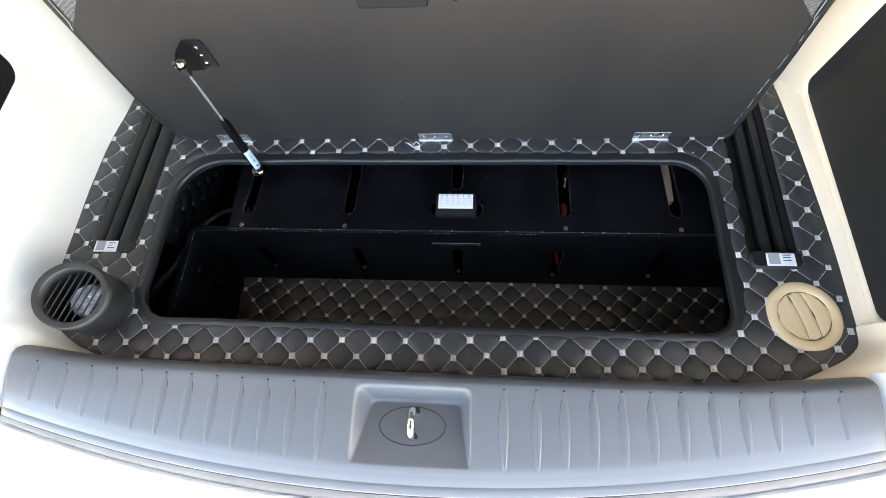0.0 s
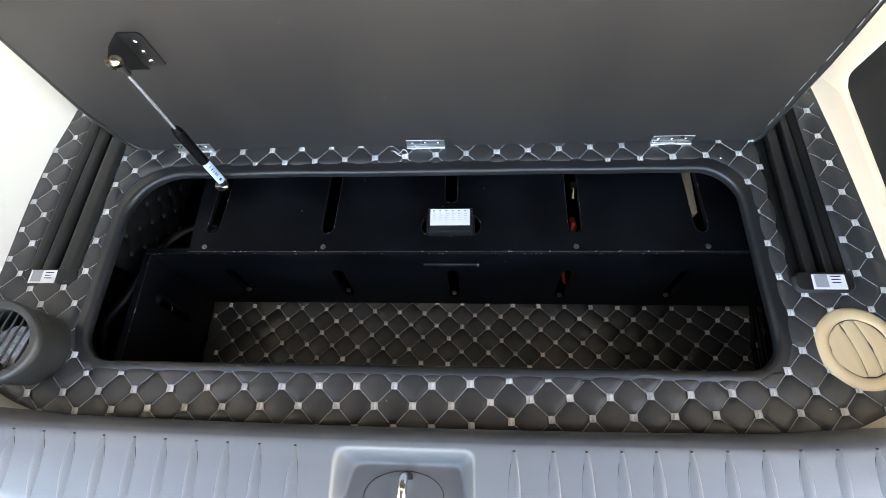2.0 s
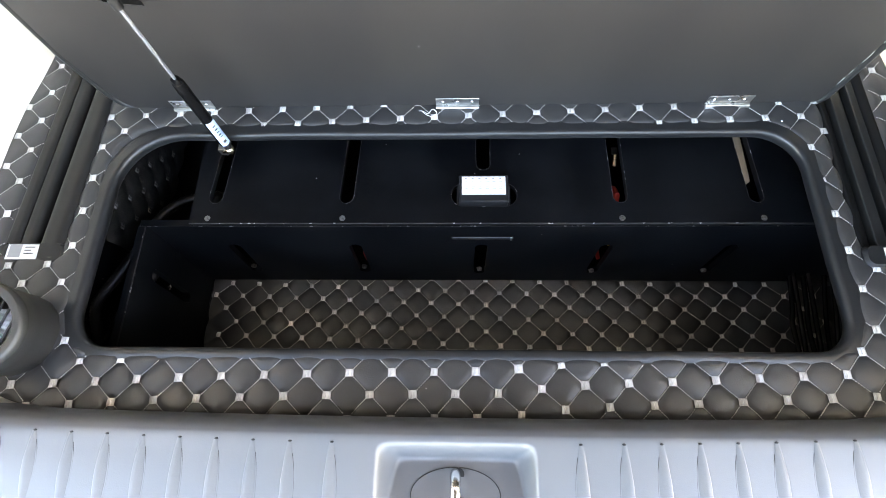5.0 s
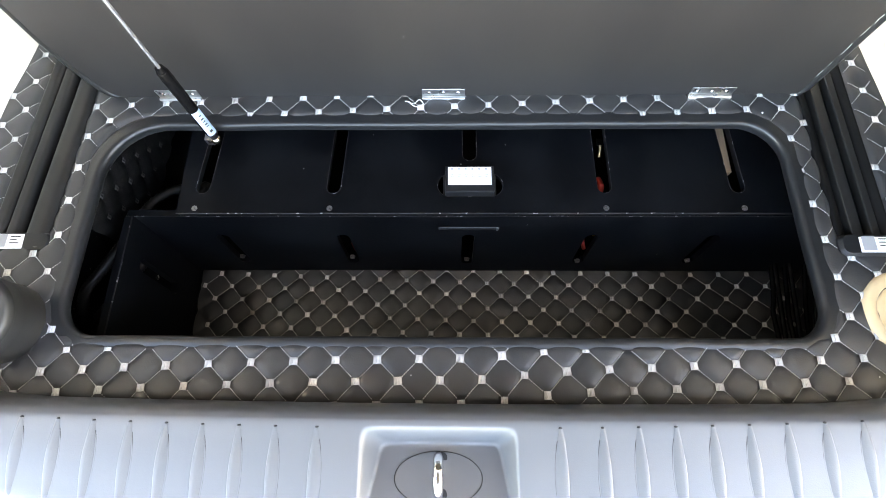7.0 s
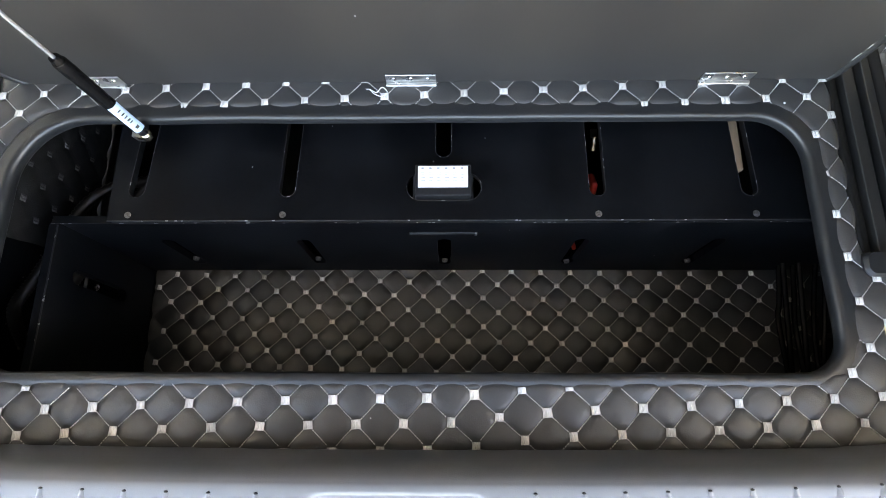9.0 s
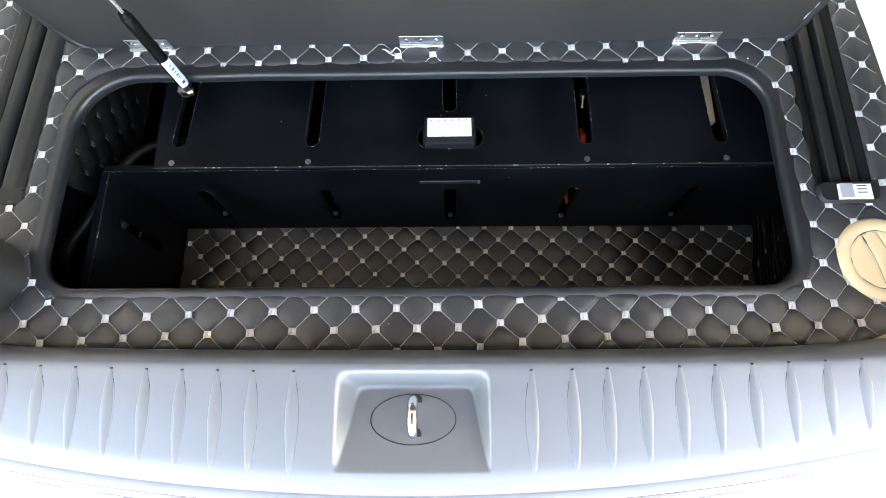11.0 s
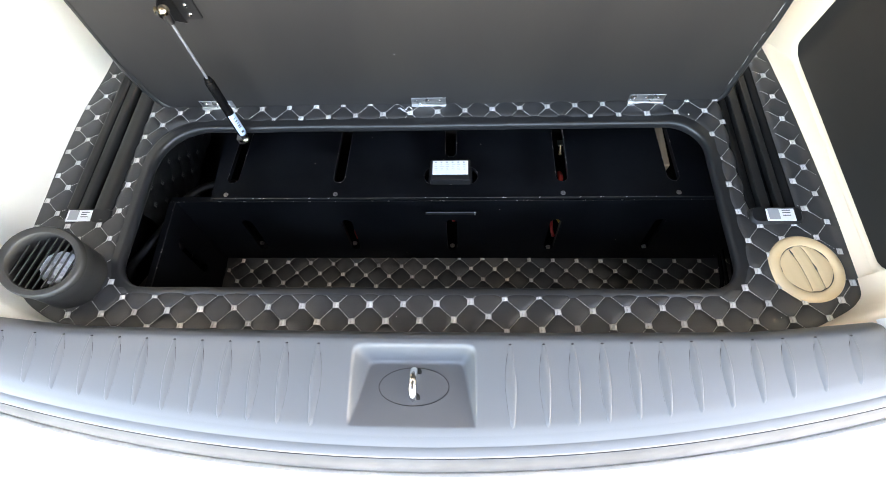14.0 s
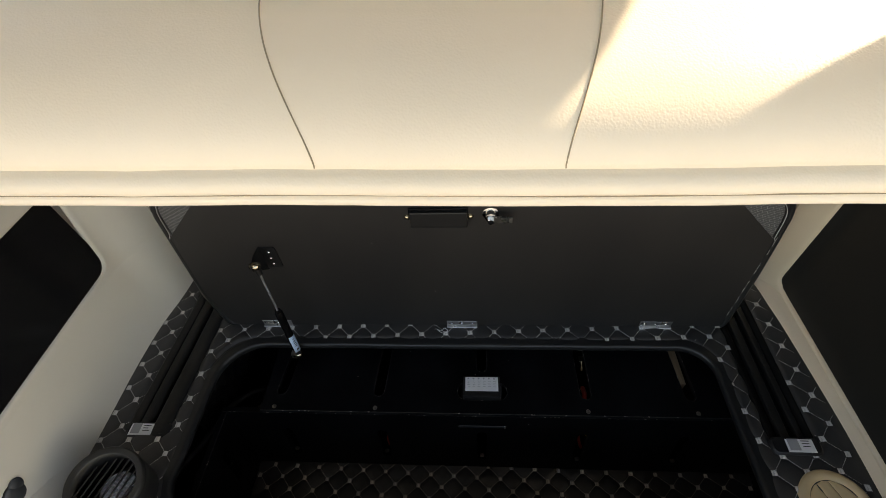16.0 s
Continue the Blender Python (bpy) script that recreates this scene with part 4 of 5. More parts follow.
rail(RAIL_L, -0.613, -0.532, 0.302, 0.328, -0.586, -0.004)
rail(RAIL_R, 0.4665, 0.5430, 0.297, 0.324, 0.5095, 0.001)

# ---- air outlets ----
vent_r = thing("round_vent_cap", "beige round plastic vent with closed two-slot insert", "air vent")
CX, CY = 0.526, 0.2262
rows = []
for r, z in ((0.0506, -0.004), (0.0515, 0.001), (0.0508, 0.0045), (0.0478, 0.0068), (0.0420, 0.0075), (0.0375, 0.0062), (0.0362, 0.0050), (0.0360, 0.002)):
    rows.append([(CX + r * math.cos(a), CY + r * math.sin(a), z) for a in [2 * math.pi * i / 56 for i in range(56)]])
part("flange", loft(rows, close_u=True), M_VENT, vent_r, "", True, 60)


def vane(u0, u1, bow):
    rows = []
    n = 24
    for k in range(7):
        f = k / 6
        row = []
        for i in range(n + 1):
            v = -0.0352 + 0.0704 * i / n
            lim = math.sqrt(max(0.0, 0.0352 ** 2 - v * v))
            b = bow * (1 - (v / 0.0352) ** 2)
            lo = max(-lim, u0 + (b if abs(u0) < 0.03 else 0))
            hi = min(lim, u1 + (b if abs(u1) < 0.03 else 0))
            lo, hi = min(lo, lim), max(hi, -lim)
            u = lo + (hi - lo) * f
            edge = 0.0 if k in (0, 6) else 1.0
            row.append((u, v, 0.0036 + 0.0012 * edge))
        rows.append(row)
    m = Matrix.Translation((CX, CY, 0)) @ pose(0, 0, 0, 0, 0, 14)
    return loft([[tuple(m @ Vector(p)) for p in row] for row in rows])


for u0, u1 in ((-0.0352, -0.0100), (-0.0094, 0.0088), (0.0094, 0.0352)):
    part("vane", vane(u0, u1, 0.0035), M_VENT, vent_r, "", True, 30)
part("seat_ring", cyl((CX, CY, -0.003), (CX, CY, 0.0030), 0.0358, seg=40), M_RUBBER, vent_r, "dark gap between the vanes")

M_BARREL = mat("charcoal_vent_plastic", (0.031, 0.0300, 0.0278), 0.45, grain=0.0001, grain_scale=900, stain=0.15, stain_scale=12)
vent_l = thing("round_air_outlet", "black round barrel air outlet with open slats and foil duct inside", "air vent")
VX, VY = -0.5490, 0.2088


def leaned(x, y, z):
    """The outlet's mouth leans towards the middle of the boot and the hatch."""
    f = min(1.0, max(0.0, z / 0.06))
    return VX + x - 0.007 * (1 - f), VY + y, z - f * (0.24 * x - 0.10 * y)


rows = []
for r, z in ((0.046, -0.010), (0.0480, 0.004), (0.0484, 0.020), (0.0492, 0.045), (0.0498, 0.0635), (0.0510, 0.0655), (0.0516, 0.0690), (0.0510, 0.0735), (0.0494, 0.0757), (0.0484, 0.0760), (0.0412, 0.0742), (0.0402, 0.0728), (0.0396, 0.068), (0.039, 0.02)):
    rows.append([leaned(r * math.cos(a), r * math.sin(a), z) for a in [2 * math.pi * i / 56 for i in range(56)]])
part("barrel", loft(rows, close_u=True), M_BARREL, vent_l, "", True, 32)
for k in range(8):
    u = -0.0320 + 0.0090 * k
    h = math.sqrt(0.0398 ** 2 - u * u)
    m = Matrix.Translation(leaned(u, 0, 0.064)) @ pose(0, 0, 0, 0, 13, -14) @ pose(0, 0, 0, 0, 30, 0)
    part("slat", box(-0.0010, 0.0010, -h, h, -0.0085, 0.0055, 0.0006, 1, m=m), M_RAIL, vent_l)
rows = []
for i in range(13):
    z = 0.012 + 0.0030 * i
    r = 0.0235 + (0.0022 if i % 2 else 0.0)
    rows.append([leaned(0.0115 + r * math.cos(a), -0.002 + r * math.sin(a), z + 0.001 * math.sin(3 * a)) for a in [2 * math.pi * k / 28 for k in range(28)]])
part("duct", loft(rows, close_u=True), M_FOIL, vent_l, "crinkled aluminium foil duct", True, 0)
rows = []
for i in range(15):
    r = 0.0245 * i / 14 + 0.0004
    rows.append([leaned(0.0125 + r * math.cos(a), -0.003 + r * math.sin(a), 0.0570 + 0.004 * noise.noise((110 * r * math.cos(a), 40 * r * math.sin(a), 2.0)) + 0.0016 * math.sin(1100 * r * math.sin(a) + 260 * r * math.cos(a)) - 0.10 * r) for a in [2 * math.pi * k / 44 for k in range(44)]])
part("duct_end", loft(rows, close_u=True), M_FOIL, vent_l, "crumpled aluminium foil", True, 0)
part("inner_plate", cyl((VX, VY, -0.002), (VX, VY, 0.004), 0.0395, seg=30), M_RUBBER, vent_l)


# ---- loading sill ----
def y_in(x):
    return 0.1045 + 0.0915 * (x + 0.03) ** 2


def y_wall(x):
    """The lip's face towards the mat."""
    return max(0.1208 + 0.022 * x * x, y_in(x) + 0.003)


def y_out(x):
    return -0.0185 + 0.205 * (x + 0.035) ** 2


SX0, SX1 = -0.618, 0.552


def sill_row(x):
    a, b = y_wall(x), y_out(x)
    drop = 0.0
    for e in (x - SX0, SX1 - x):
        if e < 0.010:
            drop = max(drop, 0.010 - math.sqrt(max(0.0, 0.010 ** 2 - (0.010 - e) ** 2)))
    pts = [(a + 0.001, -0.03), (a - 0.0002, 0.0400), (a - 0.0025, 0.0535), (a - 0.0072, 0.0625), (a - 0.0122, 0.0670), (a - 0.0185, 0.0690)]
    p0, p1 = (a - 0.0185, 0.0690), (b + 0.0215, 0.0612)
    for t in (0.2, 0.4, 0.6, 0.8):
        pts.append((p0[0] + (p1[0] - p0[0]) * t, p0[1] + (p1[1] - p0[1]) * t + 0.0012 * math.sin(math.pi * t)))
    pts += [p1, (b + 0.011, 0.0578), (b + 0.0010, 0.0545), (b + 0.0004, 0.0540), (b - 0.0004, 0.0540), (b - 0.0010, 0.0541), (b - 0.006, 0.0526), (b - 0.0100, 0.0512), (b - 0.0106, 0.0508), (b - 0.0114, 0.0498), (b - 0.0120, 0.0470), (b - 0.0122, 0.0050)]
    return [(x, y, z - drop if z > drop - 0.02 else z) for y, z in pts]


def sill_z(x, y):
    row = [(p[1], p[2]) for p in sill_row(x)[3:14]]
    row.sort()
    return float(np.interp(y, [p[0] for p in row], [p[1] for p in row]))


# the latch pocket sunk into the middle of the sill: a floor that falls towards the deck, and three sloping walls
PX0, PX1 = -0.1045, 0.0525
YTOP, YBOT = y_in(0) - 0.0040, sill_row(PX0)[10][1]
floor_z = lambda y: 0.0612 + (0.0360 - 0.0612) * (y - YBOT) / 0.0775


def sunk(x, y):
    """0 on the sill, 1 on the pocket's floor."""
    if not (PX0 < x < PX1 and y < YTOP):
        return 0.0
    f = (y - YBOT) / (0.0805 - YBOT)
    left, right = -0.0985 + 0.0150 * f, 0.0480 - 0.0135 * f
    s = [min(1.7, max(0.0, q)) for q in ((x - PX0) / max(0.002, left - PX0), (PX1 - x) / max(0.002, PX1 - right), (YTOP - y) / (YTOP - 0.0805))]
    m = -math.log(sum(math.exp(-5 * q) for q in s)) / 5
    m = min(1.0, max(0.0, m))
    r = 0.28
    k = 1 / (1 - r)
    return k * m * m / (2 * r) if m < r else (k * (m - r / 2) if m < 1 - r else 1 - k * (1 - m) ** 2 / (2 * r))


def dense_row(x):
    row = sill_row(x)
    out = row[:1] + [tuple(p) for p in spline3(row[1:12], 10)] + row[12:]
    return [(px, py, pz + (min(pz, floor_z(py)) - pz) * sunk(px, py) if py > YBOT and pz > 0.05 else pz) for px, py, pz in out]


cols = [SX0, SX0 + 0.0015, SX0 + 0.004, SX0 + 0.010] + [SX0 + 0.010 + (PX0 - SX0 - 0.010) * k / 24 for k in range(1, 25)]
cols += [PX0 + 0.0009 * k for k in range(1, 31)] + [PX0 + 0.027 + (PX1 - PX0 - 0.054) * k / 24 for k in range(1, 24)] + [PX1 - 0.0009 * k for k in range(30, 0, -1)]
cols += [PX1 + (SX1 - 0.010 - PX1) * k / 24 for k in range(25)] + [SX1 - 0.004, SX1 - 0.0015, SX1]
sill = tagged(link("loading_sill", loft([dense_row(x) for x in cols]), M_SILL, smooth=True, sharp=50), "grey grained plastic loading sill with raised ribs and latch pocket", "sill trim")

LEFT_RIBS = (-0.146, -0.187, -0.2235, -0.260, -0.2965, -0.333, -0.370, -0.4065, -0.444, -0.482, -0.522, -0.568)
RIGHT_RIBS = (0.093, 0.134, 0.169, 0.205, 0.2405, 0.276, 0.3125, 0.349, 0.3855, 0.4215, 0.460, 0.502)
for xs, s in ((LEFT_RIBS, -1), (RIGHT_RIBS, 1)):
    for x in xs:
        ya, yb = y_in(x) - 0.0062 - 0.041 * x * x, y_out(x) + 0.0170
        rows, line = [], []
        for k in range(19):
            t = k / 18
            y = ya + (yb - ya) * t
            w = 0.0008 + 0.0008 * t + 0.0036 * math.sin(math.pi * t ** 0.85) ** 1.3
            w *= math.sqrt(max(0.0, 1 - max(0.0, (t - 0.965) / 0.036) ** 2))
            h = 0.0021 * min(1, 0.2 + 2.6 * t, 0.1 + 16 * (1 - t))
            z = sill_z(x, y) + 0.0009 * max(0.0, 1 - t / 0.25)
            rows.append([(x + s * (u * w + e * 0.001), y, z - 0.0004 + h * v) for u, e, v in ((1, 1.7, 0), (1, 1.0, 0.3), (1, 0.3, 0.85), (1, -0.3, 1.0), (0.2, 0, 0.94), (-0.5, 0, 0.68), (-1.1, 0, 0.34), (-1.5, 0, 0.12), (-1.55, -0.3, -0.1))])
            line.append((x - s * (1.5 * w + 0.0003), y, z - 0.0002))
        part("rib", loft(rows), M_SILL, sill, "", True, 0)
        # Thin dark tube that stands in for the shade beside the rib.
        part("shade_line", tube(line[2:], 0.00034, 5), M_LATCH, sill, "thin dark line that stands for shade along the rib", True, 0)
        part("notch", ball((x, ya + 0.0006, sill_z(x, ya) + 0.0004), 0.0019, 10, squash=(1, 0.6, 0.6)), M_BLACK, sill, "small dark notch above the rib")

# the round parting line and the striker in the pocket
mpock = Matrix.Translation((-0.0262, 0.0515, 0.0461)) @ pose(0, 0, 0, -math.degrees(math.atan2(0.0247, 0.0765)), 0, 0)
part("parting_ring", tube([tuple(mpock @ Vector((0.0438 * math.cos(t), 0.0250 * math.sin(t), 0.0))) for t in [2 * math.pi * k / 64 for k in range(64)]], 0.00045, 6, True), M_BLACK, sill, "fine round parting line")
striker = thing("latch_striker", "chrome steel tailgate striker loop in the sill pocket", "striker")
pts = []
for t in [k / 16 for k in range(17)]:
    a = math.pi * t
    pts.append((-0.0262, 0.0535 + 0.0165 * math.cos(a), 0.044 + 0.018 * math.sin(a) ** 0.6))
part("loop", tube([(-0.0262, 0.070, 0.030)] + pts + [(-0.0262, 0.037, 0.034)], 0.0052, 12), M_CHROME, striker, "", True, 0)
for yy in (0.0695, 0.0375):
    part("slot", cyl((-0.0232, yy, floor_z(yy) - 0.004), (-0.0232, yy, floor_z(yy) + 0.0008), 0.0058, seg=20), M_BLACK, striker, "dark slot at the foot of the loop")

# ---- painted body round the hatch ----
rows = []
for off, z in ((-0.0262, -0.03), (-0.0266, 0.002), (-0.0290, 0.010), (-0.0340, 0.0140), (-0.060, 0.008), (-0.080, -0.008), (-0.088, -0.035), (-0.092, -0.12), (-0.094, -0.30), (-0.050, -0.46), (0.05, -0.52)):
    rows.append([(x, y_out(x) + off, z) for x in [-0.86 + 1.70 * k / 60 for k in range(61)]])
tagged(link("rear_bumper", loft(rows), M_PAINT, smooth=True, sharp=50), "white painted rear bumper under the sill", "bumper", kind="structure")
# Added strip, toned to give a soft dark band between sill and bumper.
rows = [[(x, y_out(x) + off, z) for x in [-0.70 + 1.34 * k / 60 for k in range(61)]] for off, z in ((-0.0105, 0.0450), (-0.0130, 0.0462), (-0.0170, 0.0435), (-0.0215, 0.0350), (-0.0255, 0.0250), (-0.0285, 0.0110))]
tagged(link("gap_strip", loft(rows), M_GAP, smooth=True, sharp=50), "dark grey strip in the gap between sill and bumper", "seal", kind="structure")
for s, xe, xo in ((-1, SX0, -0.86), (1, SX1, 0.84)):
    rows = []
    for f, z in ((0.0, 0.016), (0.02, 0.050), (0.06, 0.060), (0.30, 0.064), (0.7, 0.075), (1.0, 0.12)):
        x = xe + s * 0.003 + (xo - xe) * f
        rows.append([(x, y_out(x) - 0.004 + (max(0.145, y_out(x) + 0.05) - y_out(x)) * t, z) for t in (0, 0.05, 0.2, 0.5, 1.0)])
    tagged(link("body_jamb", loft(rows), M_PAINT, smooth=True, sharp=50), "white painted body jamb beside the sill", "car body", kind="structure")


# ---- side trims ----
def spline(pts, n):
    """Smooth points through a short plan line."""
    out = []
    P = [Vector(p) for p in pts]
    for k in range(len(P) - 1):
        p0, p1, p2, p3 = P[max(k - 1, 0)], P[k], P[k + 1], P[min(k + 2, len(P) - 1)]
        for i in range(n):
            t = i / n
            out.append(0.5 * (2 * p1 + (p2 - p0) * t + (2 * p0 - 5 * p1 + 4 * p2 - p3) * t * t + (3 * p1 - p0 - 3 * p2 + p3) * t ** 3))
    return out + [P[-1]]


def plan_x(path, y):
    pts = sorted((p.y, p.x) for p in path)
    return float(np.interp(y, [p[0] for p in pts], [p[1] for p in pts]))


def side_trim(s, path, levels, wall_x, wall_z, hole, hole_r, shear, turn, material, name, label):
    """A trim wall: a curved foot along the mat's edge, then an upright wall with a pocket through it. s: -1 or 1."""
    th = thing(name, label, "car trim", kind="structure")
    ha, hb, hc, hd = hole            # y0, y1, z0, z1
    inner = [(y + shear * (z - hc) * (y - ha) / (hb - ha), z) for y, z in finer([(y, z) for y, z in rounded(ha, hb, hc, hd, hole_r, 6)], 0.010)]
    Y0, Y1, Z0, Z1 = 0.05, 0.668, wall_z - 0.0015, 0.62
    cy, cz = (ha + hb) / 2, (hc + hd) / 2

    def outer(y, z):
        dy, dz = y - cy, z - cz
        k = min(((Y1 if dy > 0 else Y0) - cy) / dy if abs(dy) > 1e-6 else 9e9, ((Z1 if dz > 0 else Z0) - cz) / dz if abs(dz) > 1e-6 else 9e9)
        return cy + dy * k, cz + dz * k

    def X(y, z):
        t = min(1, max(0, (y - turn) / (0.668 - turn)))
        t = t * t * (3 - 2 * t)
        return wall_x + (plan_x(path, y) - wall_x) * t + s * 0.06 * max(0, z - wall_z)

    rows = [[(p.x + (X(p.y, wall_z) - p.x) * f, p.y, z) for p in path] for f, z in levels]
    part("foot", loft(rows), material, th, "", True, 60)
    grid = []
    grid.append([(X(y, z) + s * 0.006, y, z) for y, z in inner])
    grid.append([(X(y, z) + s * 0.004, y, z) for y, z in inner])
    for d, q in ((0.0015, 0.001), (0.004, -0.001), (0.008, 0.0)):
        ring2 = offset_loop(inner, d)
        grid.append([(X(y, z) + s * q, y, max(z, wall_z)) for y, z in ring2])
    last = offset_loop(inner, 0.008)
    for f in (0.15, 0.3, 0.5, 0.75, 1.0):
        row = []
        for (y, z), (yi, zi) in zip(last, inner):
            yo, zo = outer(yi, zi)
            yy, zz = y + (yo - y) * f, z + (zo - z) * f
            row.append((X(yy, zz), yy, max(zz, wall_z - 0.0015)))
        grid.append(row)
    part("wall", loft(grid, close_u=True), material, th, "", True, 60)
    return th, X


PATH_L = spline([(-0.630, 0.80), (-0.638, 0.63), (-0.653, 0.53), (-0.658, 0.436), (-0.657, 0.33), (-0.657, 0.20), (-0.657, 0.05)], 16)
PATH_R = spline([(0.566, 0.80), (0.573, 0.62), (0.581, 0.535), (0.588, 0.424), (0.592, 0.33), (0.592, 0.22), (0.592, 0.05)], 16)
_, XL = side_trim(-1, PATH_L, [(-0.1, -0.02), (0.0, 0.0), (0.18, 0.030), (0.45, 0.075), (0.78, 0.120), (1.0, 0.150)], -0.682, 0.150, (0.06, 0.552, 0.1655, 0.331), 0.022, 0.15, 0.56, M_TRIM,
                  "side_trim_west", "ivory plastic side trim with a dark pocket")
_, XR = side_trim(1, PATH_R, [(-0.15, -0.02), (0.03, 0.0), (0.30, 0.006), (0.62, 0.0105), (0.88, 0.0130), (1.0, 0.0140)], 0.605, 0.0140, (0.208, 0.622, 0.0215, 0.46), 0.026, 0.01, 0.60, M_TRIM_WARM_LIT,
                  "side_trim_east", "ivory plastic side trim with a large dark pocket panel")
tagged(link("pocket_panel", plate(rounded(0.04, 0.56, 0.155, 0.35, 0.02), [], 0.004, Matrix(((0, -0.06, 1, -0.6765), (1, 0, 0, 0), (0, 1, 0, 0), (0, 0, 0, 1)))), M_GLOSS), "glossy black panel set in the ivory trim", "panel")
ys, zs = [0.19 + 0.50 * k / 40 for k in range(41)], (0.014, 0.08, 0.16, 0.24, 0.32, 0.40, 0.48)
bm = loft([[(XR(y, z) + 0.0042, y, z) for y in ys] for z in zs])
loft([[(XR(y, z) + 0.0082, y, z) for y in ys] for z in zs], bm=bm)
rp = tagged(link("pocket_panel", bm, M_POCKET, smooth=True, sharp=60), "dark grey panel set in the ivory trim", "panel")
for y, z in ((0.447, 0.242), (0.466, 0.237)):
    part("stud", ball((XR(y, z) + 0.0045, y, z), 0.004, 12), M_LATCH, rp, "small grey stud", True, 0)

# ivory corners that turn from the side trims in front of the mat to the sill
for s, line in ((-1, [(-0.657, 0.27), (-0.650, 0.215), (-0.627, 0.178), (-0.585, 0.150), (-0.540, 0.133), (-0.495, 0.1235)]),
                (1, [(0.592, 0.212), (0.590, 0.190), (0.582, 0.178), (0.568, 0.1665), (0.545, 0.1545), (0.510, 0.1385), (0.490, 0.1305)])):
    pts = spline(line, 6)
    rows = []
    for off, z in ((-0.03, -0.03), (0.0, 0.003), (0.07, 0.022), (0.2, 0.045), (0.43, 0.060), (1.0, 0.066), (1.8, 0.069)):
        row = []
        for k, p in enumerate(pts):
            a, b = pts[max(k - 1, 0)], pts[min(k + 1, len(pts) - 1)]
            d = (b - a).normalized()
            nrm = Vector((d.y, -d.x)) * (1 if s < 0 else -1)
            nrm = -nrm if nrm.y > 0 and k > 3 else nrm
            f = min(0.060, 0.005 + min(math.hypot(p.x - x, p.y - y_in(x) - 0.002) for x in [s * (0.46 + 0.002 * i) for i in range(46 if s > 0 else 79)]))
            row.append((p.x + nrm.x * off * f, p.y + nrm.y * off * f, z * min(1.0, 0.3 + 0.7 * f / 0.045) if z > 0 else z))
        rows.append(row)
    tagged(link("trim_corner", loft(rows), M_TRIM if s < 0 else M_TRIM_WARM_LIT, smooth=True, sharp=60), "ivory plastic trim corner beside the sill", "car trim", kind="structure")

# seams and the beige end pieces beside the lid
for s, X, nm in ((-1, XL, M_TRIM), (1, XR, M_TAN)):
    rows = []
    for z in (0.0, 0.1, 0.2, 0.3, 0.45, 0.62):
        x = X(0.668, max(z, 0.05))
        rows.append([(x, 0.668, z), (x - s * 0.001, 0.672, z), (x - s * 0.002, 0.70, z), (x - s * 0.012, 0.735, z), (x - s * 0.03, 0.80, z)])
    b = tagged(link("trim_end", loft(rows), nm, smooth=True, sharp=60), "beige trim piece with a stitched seam beside the seat", "car trim", kind="structure")
    for y in (0.6665, 0.6715):
        part("piping", tube([(X(0.668, z) - s * 0.0015, y, z) for z in (0.0, 0.1, 0.2, 0.3, 0.45, 0.62)], 0.0016, 6), nm, b, "", True, 0)

# mitten-shaped stops low on the trims
for s, x, y, z in ((-1, -0.671, 0.189, 0.080), (1, 0.612, 0.190, 0.052)):
    th = thing("trim_stop", "dark blue-grey oval plastic stop on the ivory trim", "trim stop", "trim stops")
    bm = ball((x, y, z), 0.018, 18, squash=(0.35, 0.85, 1))
    ball((x - s * 0.001, y + 0.010, z + 0.009), 0.0115, 14, bm=bm, squash=(0.4, 0.9, 1))
    part("cap", bm, M_STOP, th, "", True, 0)
    part("collar", cyl((x + s * 0.006, y, z), (x - s * 0.001, y, z), 0.0190, 0.0180, 24), M_BLACK, th)

# ---- reclined rear seat over the lid ----
seat = thing("rear_seat", "cream leather rear seat back reclined over the open lid", "car seat")
SEATX0, SEATX1 = -0.685, 0.622
under = [(0.620, 0.400), (0.565, 0.372), (0.531, 0.3645), (0.519, 0.3655), (0.50, 0.3780), (0.44, 0.4280), (0.38, 0.474), (0.31, 0.529), (0.286, 0.5500)]
bead = [(0.286, 0.5500), (0.2790, 0.5510), (0.2745, 0.5545), (0.2745, 0.5590), (0.2770, 0.5615)]
band = [(0.2770, 0.5615), (0.2735, 0.5660), (0.2740, 0.5720), (0.2780, 0.5770), (0.2835, 0.5800)]
faceprof = [(0.2835, 0.5800), (0.2830, 0.5880), (0.2900, 0.6040), (0.3080, 0.6230), (0.3400, 0.6420), (0.4000, 0.6620), (0.5200, 0.6880), (0.70, 0.7100), (1.00, 0.7400)]


def seat_strip(prof, name, material, label, bulge=0.0):
    xs = [SEATX0 + (SEATX1 - SEATX0) * k / 48 for k in range(49)]
    rows = []
    for y, z in prof:
        row = []
        for x in xs:
            e = min(x - SEATX0, SEATX1 - x)
            k = max(0.0, 1 - e / 0.06) ** 2
            w = 0.0030 * noise.noise((x * 4, y * 3, 2)) + 0.0006 * noise.noise((x * 30, y * 20, 4))
            row.append((x, y + 0.030 * k + w * 0.5, z - 0.012 * k + w - 0.0195 * x))
        rows.append(row)
    return part(name, loft(rows), material, seat, label, True, 0)


def smooth_prof(prof, n=5):
    return [tuple(p) for p in spline(prof, n)]


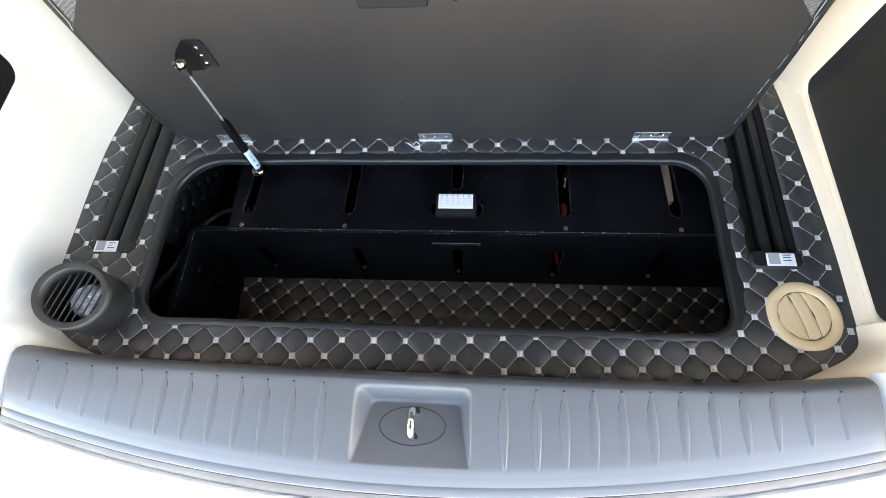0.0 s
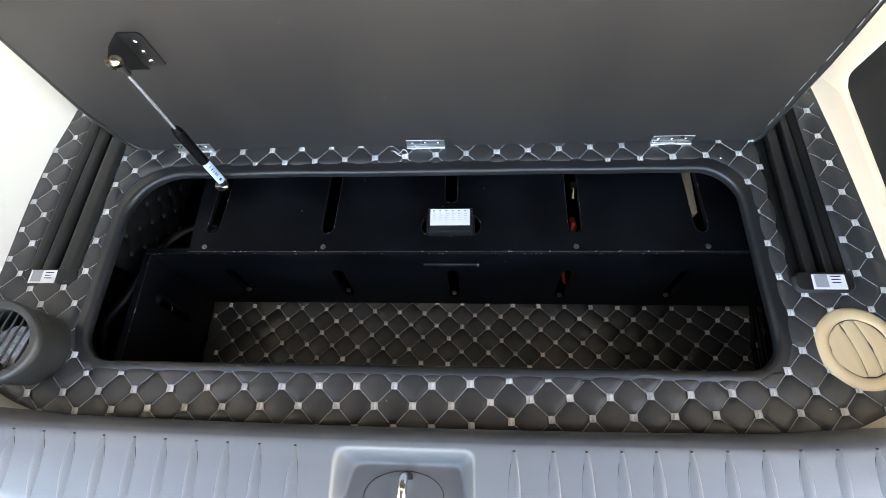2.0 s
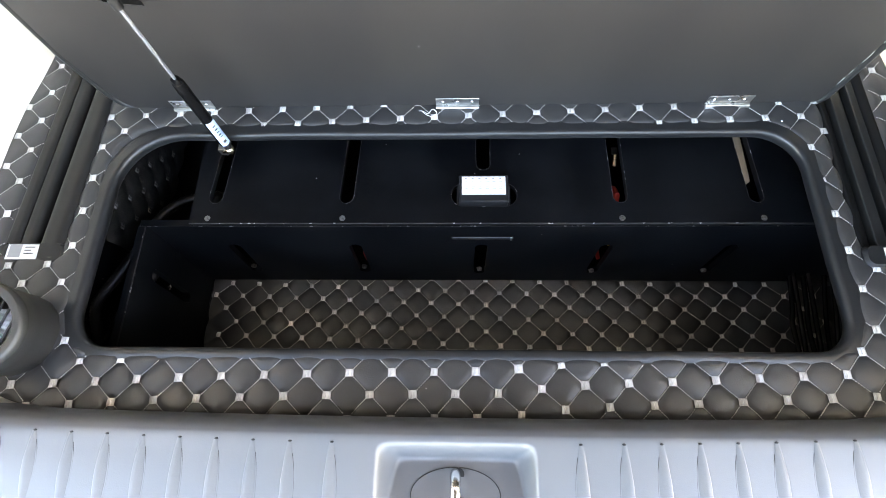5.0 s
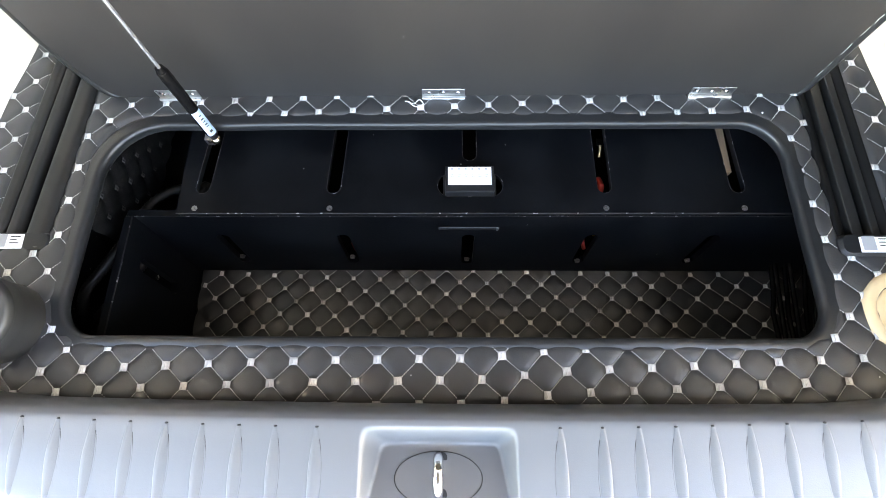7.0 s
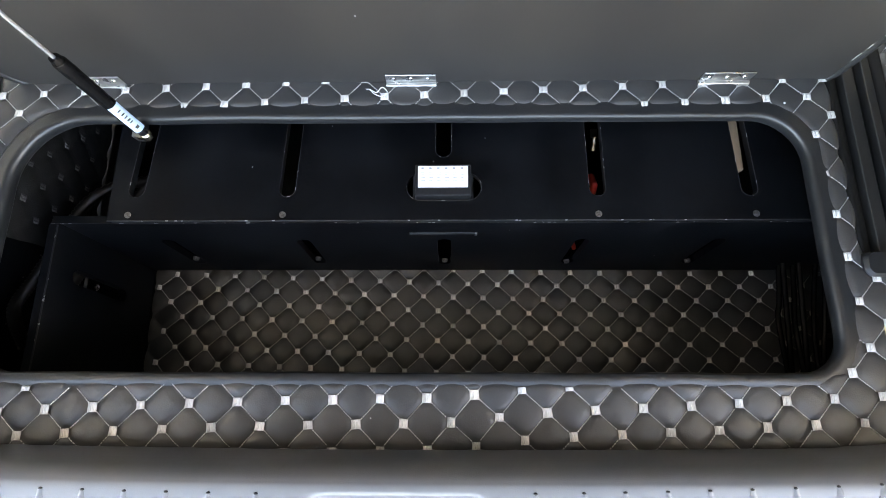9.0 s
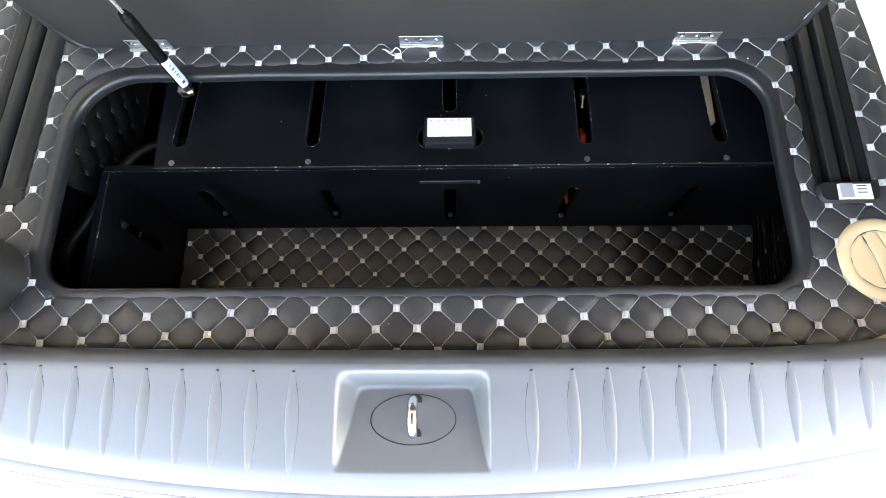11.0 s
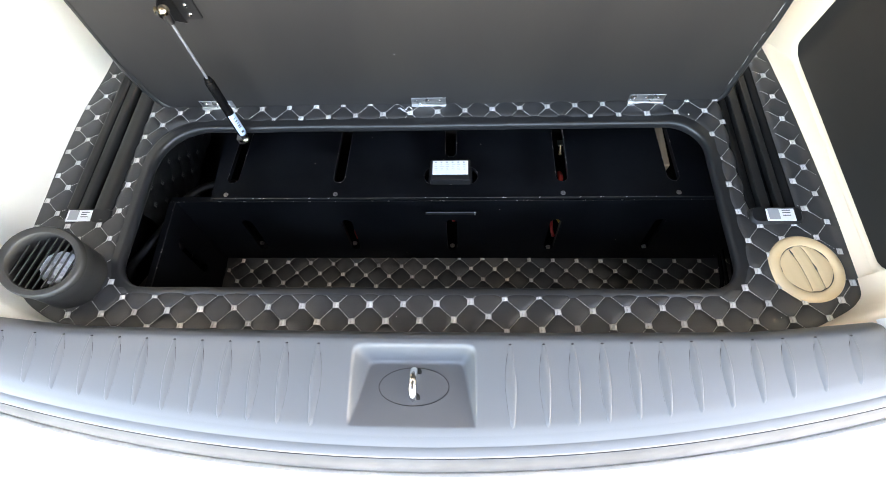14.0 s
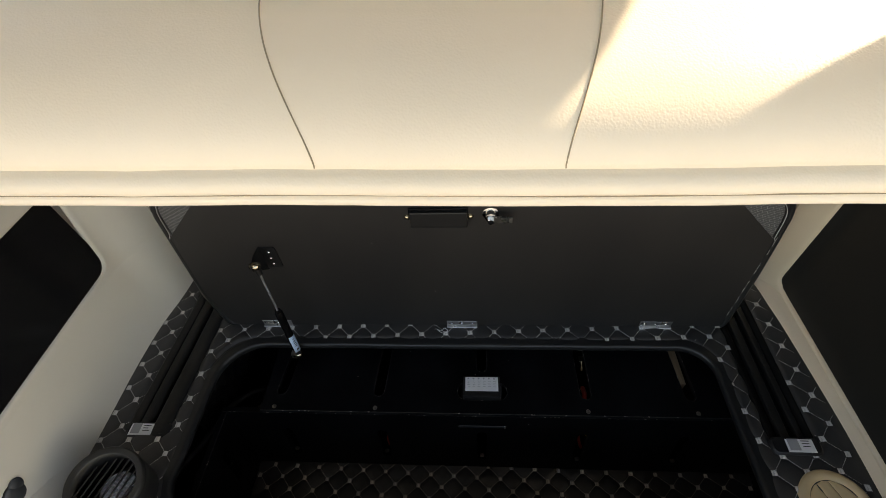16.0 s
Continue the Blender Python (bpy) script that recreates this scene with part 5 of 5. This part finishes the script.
seat_strip(smooth_prof(under), "back_cloth", M_BROWN, "dark brown cloth back of the seat")
part("seat_rear_panel", box(-0.50, 0.45, 0.590, 0.600, 0.05, 0.40), M_BROWN, seat, "dark brown cloth")
seat_strip(smooth_prof(bead), "piping", M_SEAT, "cream leather piping")
seat_strip(smooth_prof(band), "rolled_band", M_SEAT, "rolled cream leather band")
seat_strip(smooth_prof(faceprof), "cushion_face", M_SEAT, "grained cream leather face")
fp = smooth_prof(faceprof, 10)
M_SEAM = mat("brown_seam_thread", (0.36, 0.29, 0.20), 0.8, stain=0.2, stain_scale=40)
for x0, x1 in ((-0.110, -0.158), (0.066, 0.097)):
    pts = []
    for y, z in fp[2:62]:
        t = min(1, (y - 0.2835) / 0.16)
        x = x0 + (x1 - x0) * (1 - (1 - t) ** 2.6)
        w = 0.0030 * noise.noise((x * 4, y * 3, 2)) + 0.0006 * noise.noise((x * 30, y * 20, 4))
        pts.append((x, y + w * 0.5, z + w + 0.0003 - 0.0195 * x))
    part("seam", tube(pts, 0.0006, 6), M_SEAM, seat, "stitched seam", True, 0)
for (y, z) in ((0.2766, 0.5615),):
    part("seam", tube([(x, y + 0.5 * (0.0030 * noise.noise((x * 4, y * 3, 2))), z - 0.0195 * x + 0.0030 * noise.noise((x * 4, y * 3, 2))) for x in [-0.64 + 1.22 * k / 60 for k in range(61)]], 0.0005, 6), M_SEAM, seat, "stitched seam", True, 0)

# ---- shell of the car: unseen, closes the place round and above, shapes the light ----
# Window edges set so that the sun patch lands right on the seat.
shell_r = plate(rounded(0.00, 2.60, -0.5, 1.20, 0.04), [list(reversed(rounded(0.565, 0.96, 0.72, 1.07, 0.05)))], 0.012, Matrix(((0, 0, 1, 0.74), (1, 0, 0, 0), (0, 1, 0, 0), (0, 0, 0, 1))))
tagged(link("wall_east", shell_r, M_TRIM), "ivory inner side of the car with a side window", "car body", kind="structure")
# Unseen windows, added and enlarged for more sky light on the seat.
shell_l = plate(rounded(0.00, 2.60, -0.5, 1.20, 0.04), [list(reversed(rounded(0.50, 1.04, 0.66, 1.12, 0.05))), list(reversed(rounded(1.10, 2.00, 0.68, 1.12, 0.06)))], 0.012, Matrix(((0, 0, 1, -0.80), (1, 0, 0, 0), (0, 1, 0, 0), (0, 0, 0, 1))))
tagged(link("wall_west", shell_l, M_TRIM), "ivory inner side of the car with two side windows added to light the seat", "car body", kind="structure")
# Unseen opening, added to let light onto the seat from the front.
tagged(link("wall_north", plate(rounded(-0.80, 0.74, -0.5, 1.20, 0.01), [list(reversed(rounded(-0.70, 0.64, 0.60, 1.16, 0.08)))], 0.012, pose(0, 2.58, 0, 90, 0, 0)), M_POCKET), "dark front end of the cabin with a windscreen opening added to light the seat", "car body", kind="structure")
# Unseen panel, widened and darkened to block overhead sky from deck and well.
tagged(link("tailgate", loft([[(x, y, z) for x in (-0.93, -0.3, 0.24, 0.87)] for y, z in ((0.42, 1.225), (0.30, 1.29), (-0.10, 1.42), (-0.55, 1.52), (-0.72, 1.54))]), M_POCKET), "unseen raised tailgate, sized and darkened to block sky over the hatch", "car body", kind="structure")
# Unseen headliner, its tone lowered to cut light bounced into the boot.
tagged(link("ceiling", box(-0.81, 0.75, 0.44, 2.60, 1.20, 1.215), M_HEAD), "unseen cream cloth headliner, darkened to dim the boot", "headliner", kind="structure")
tagged(link("floor", box(-0.80, 0.74, 0.80, 2.58, -0.30, -0.28), M_POCKET), "dark cabin floor", "car floor", kind="structure")
tagged(link("underbody", box(-0.78, 0.72, 0.06, 2.58, -0.50, -0.31), M_POCKET), "dark underbody", "car body", kind="structure")

bm = bmesh.new()
bmesh.ops.create_grid(bm, x_segments=2, y_segments=2, size=1500)
bmesh.ops.translate(bm, verts=bm.verts, vec=(0, 0, -0.72))
tagged(link("ground", bm, M_GROUND), "pale concrete paving", "ground", kind="structure")
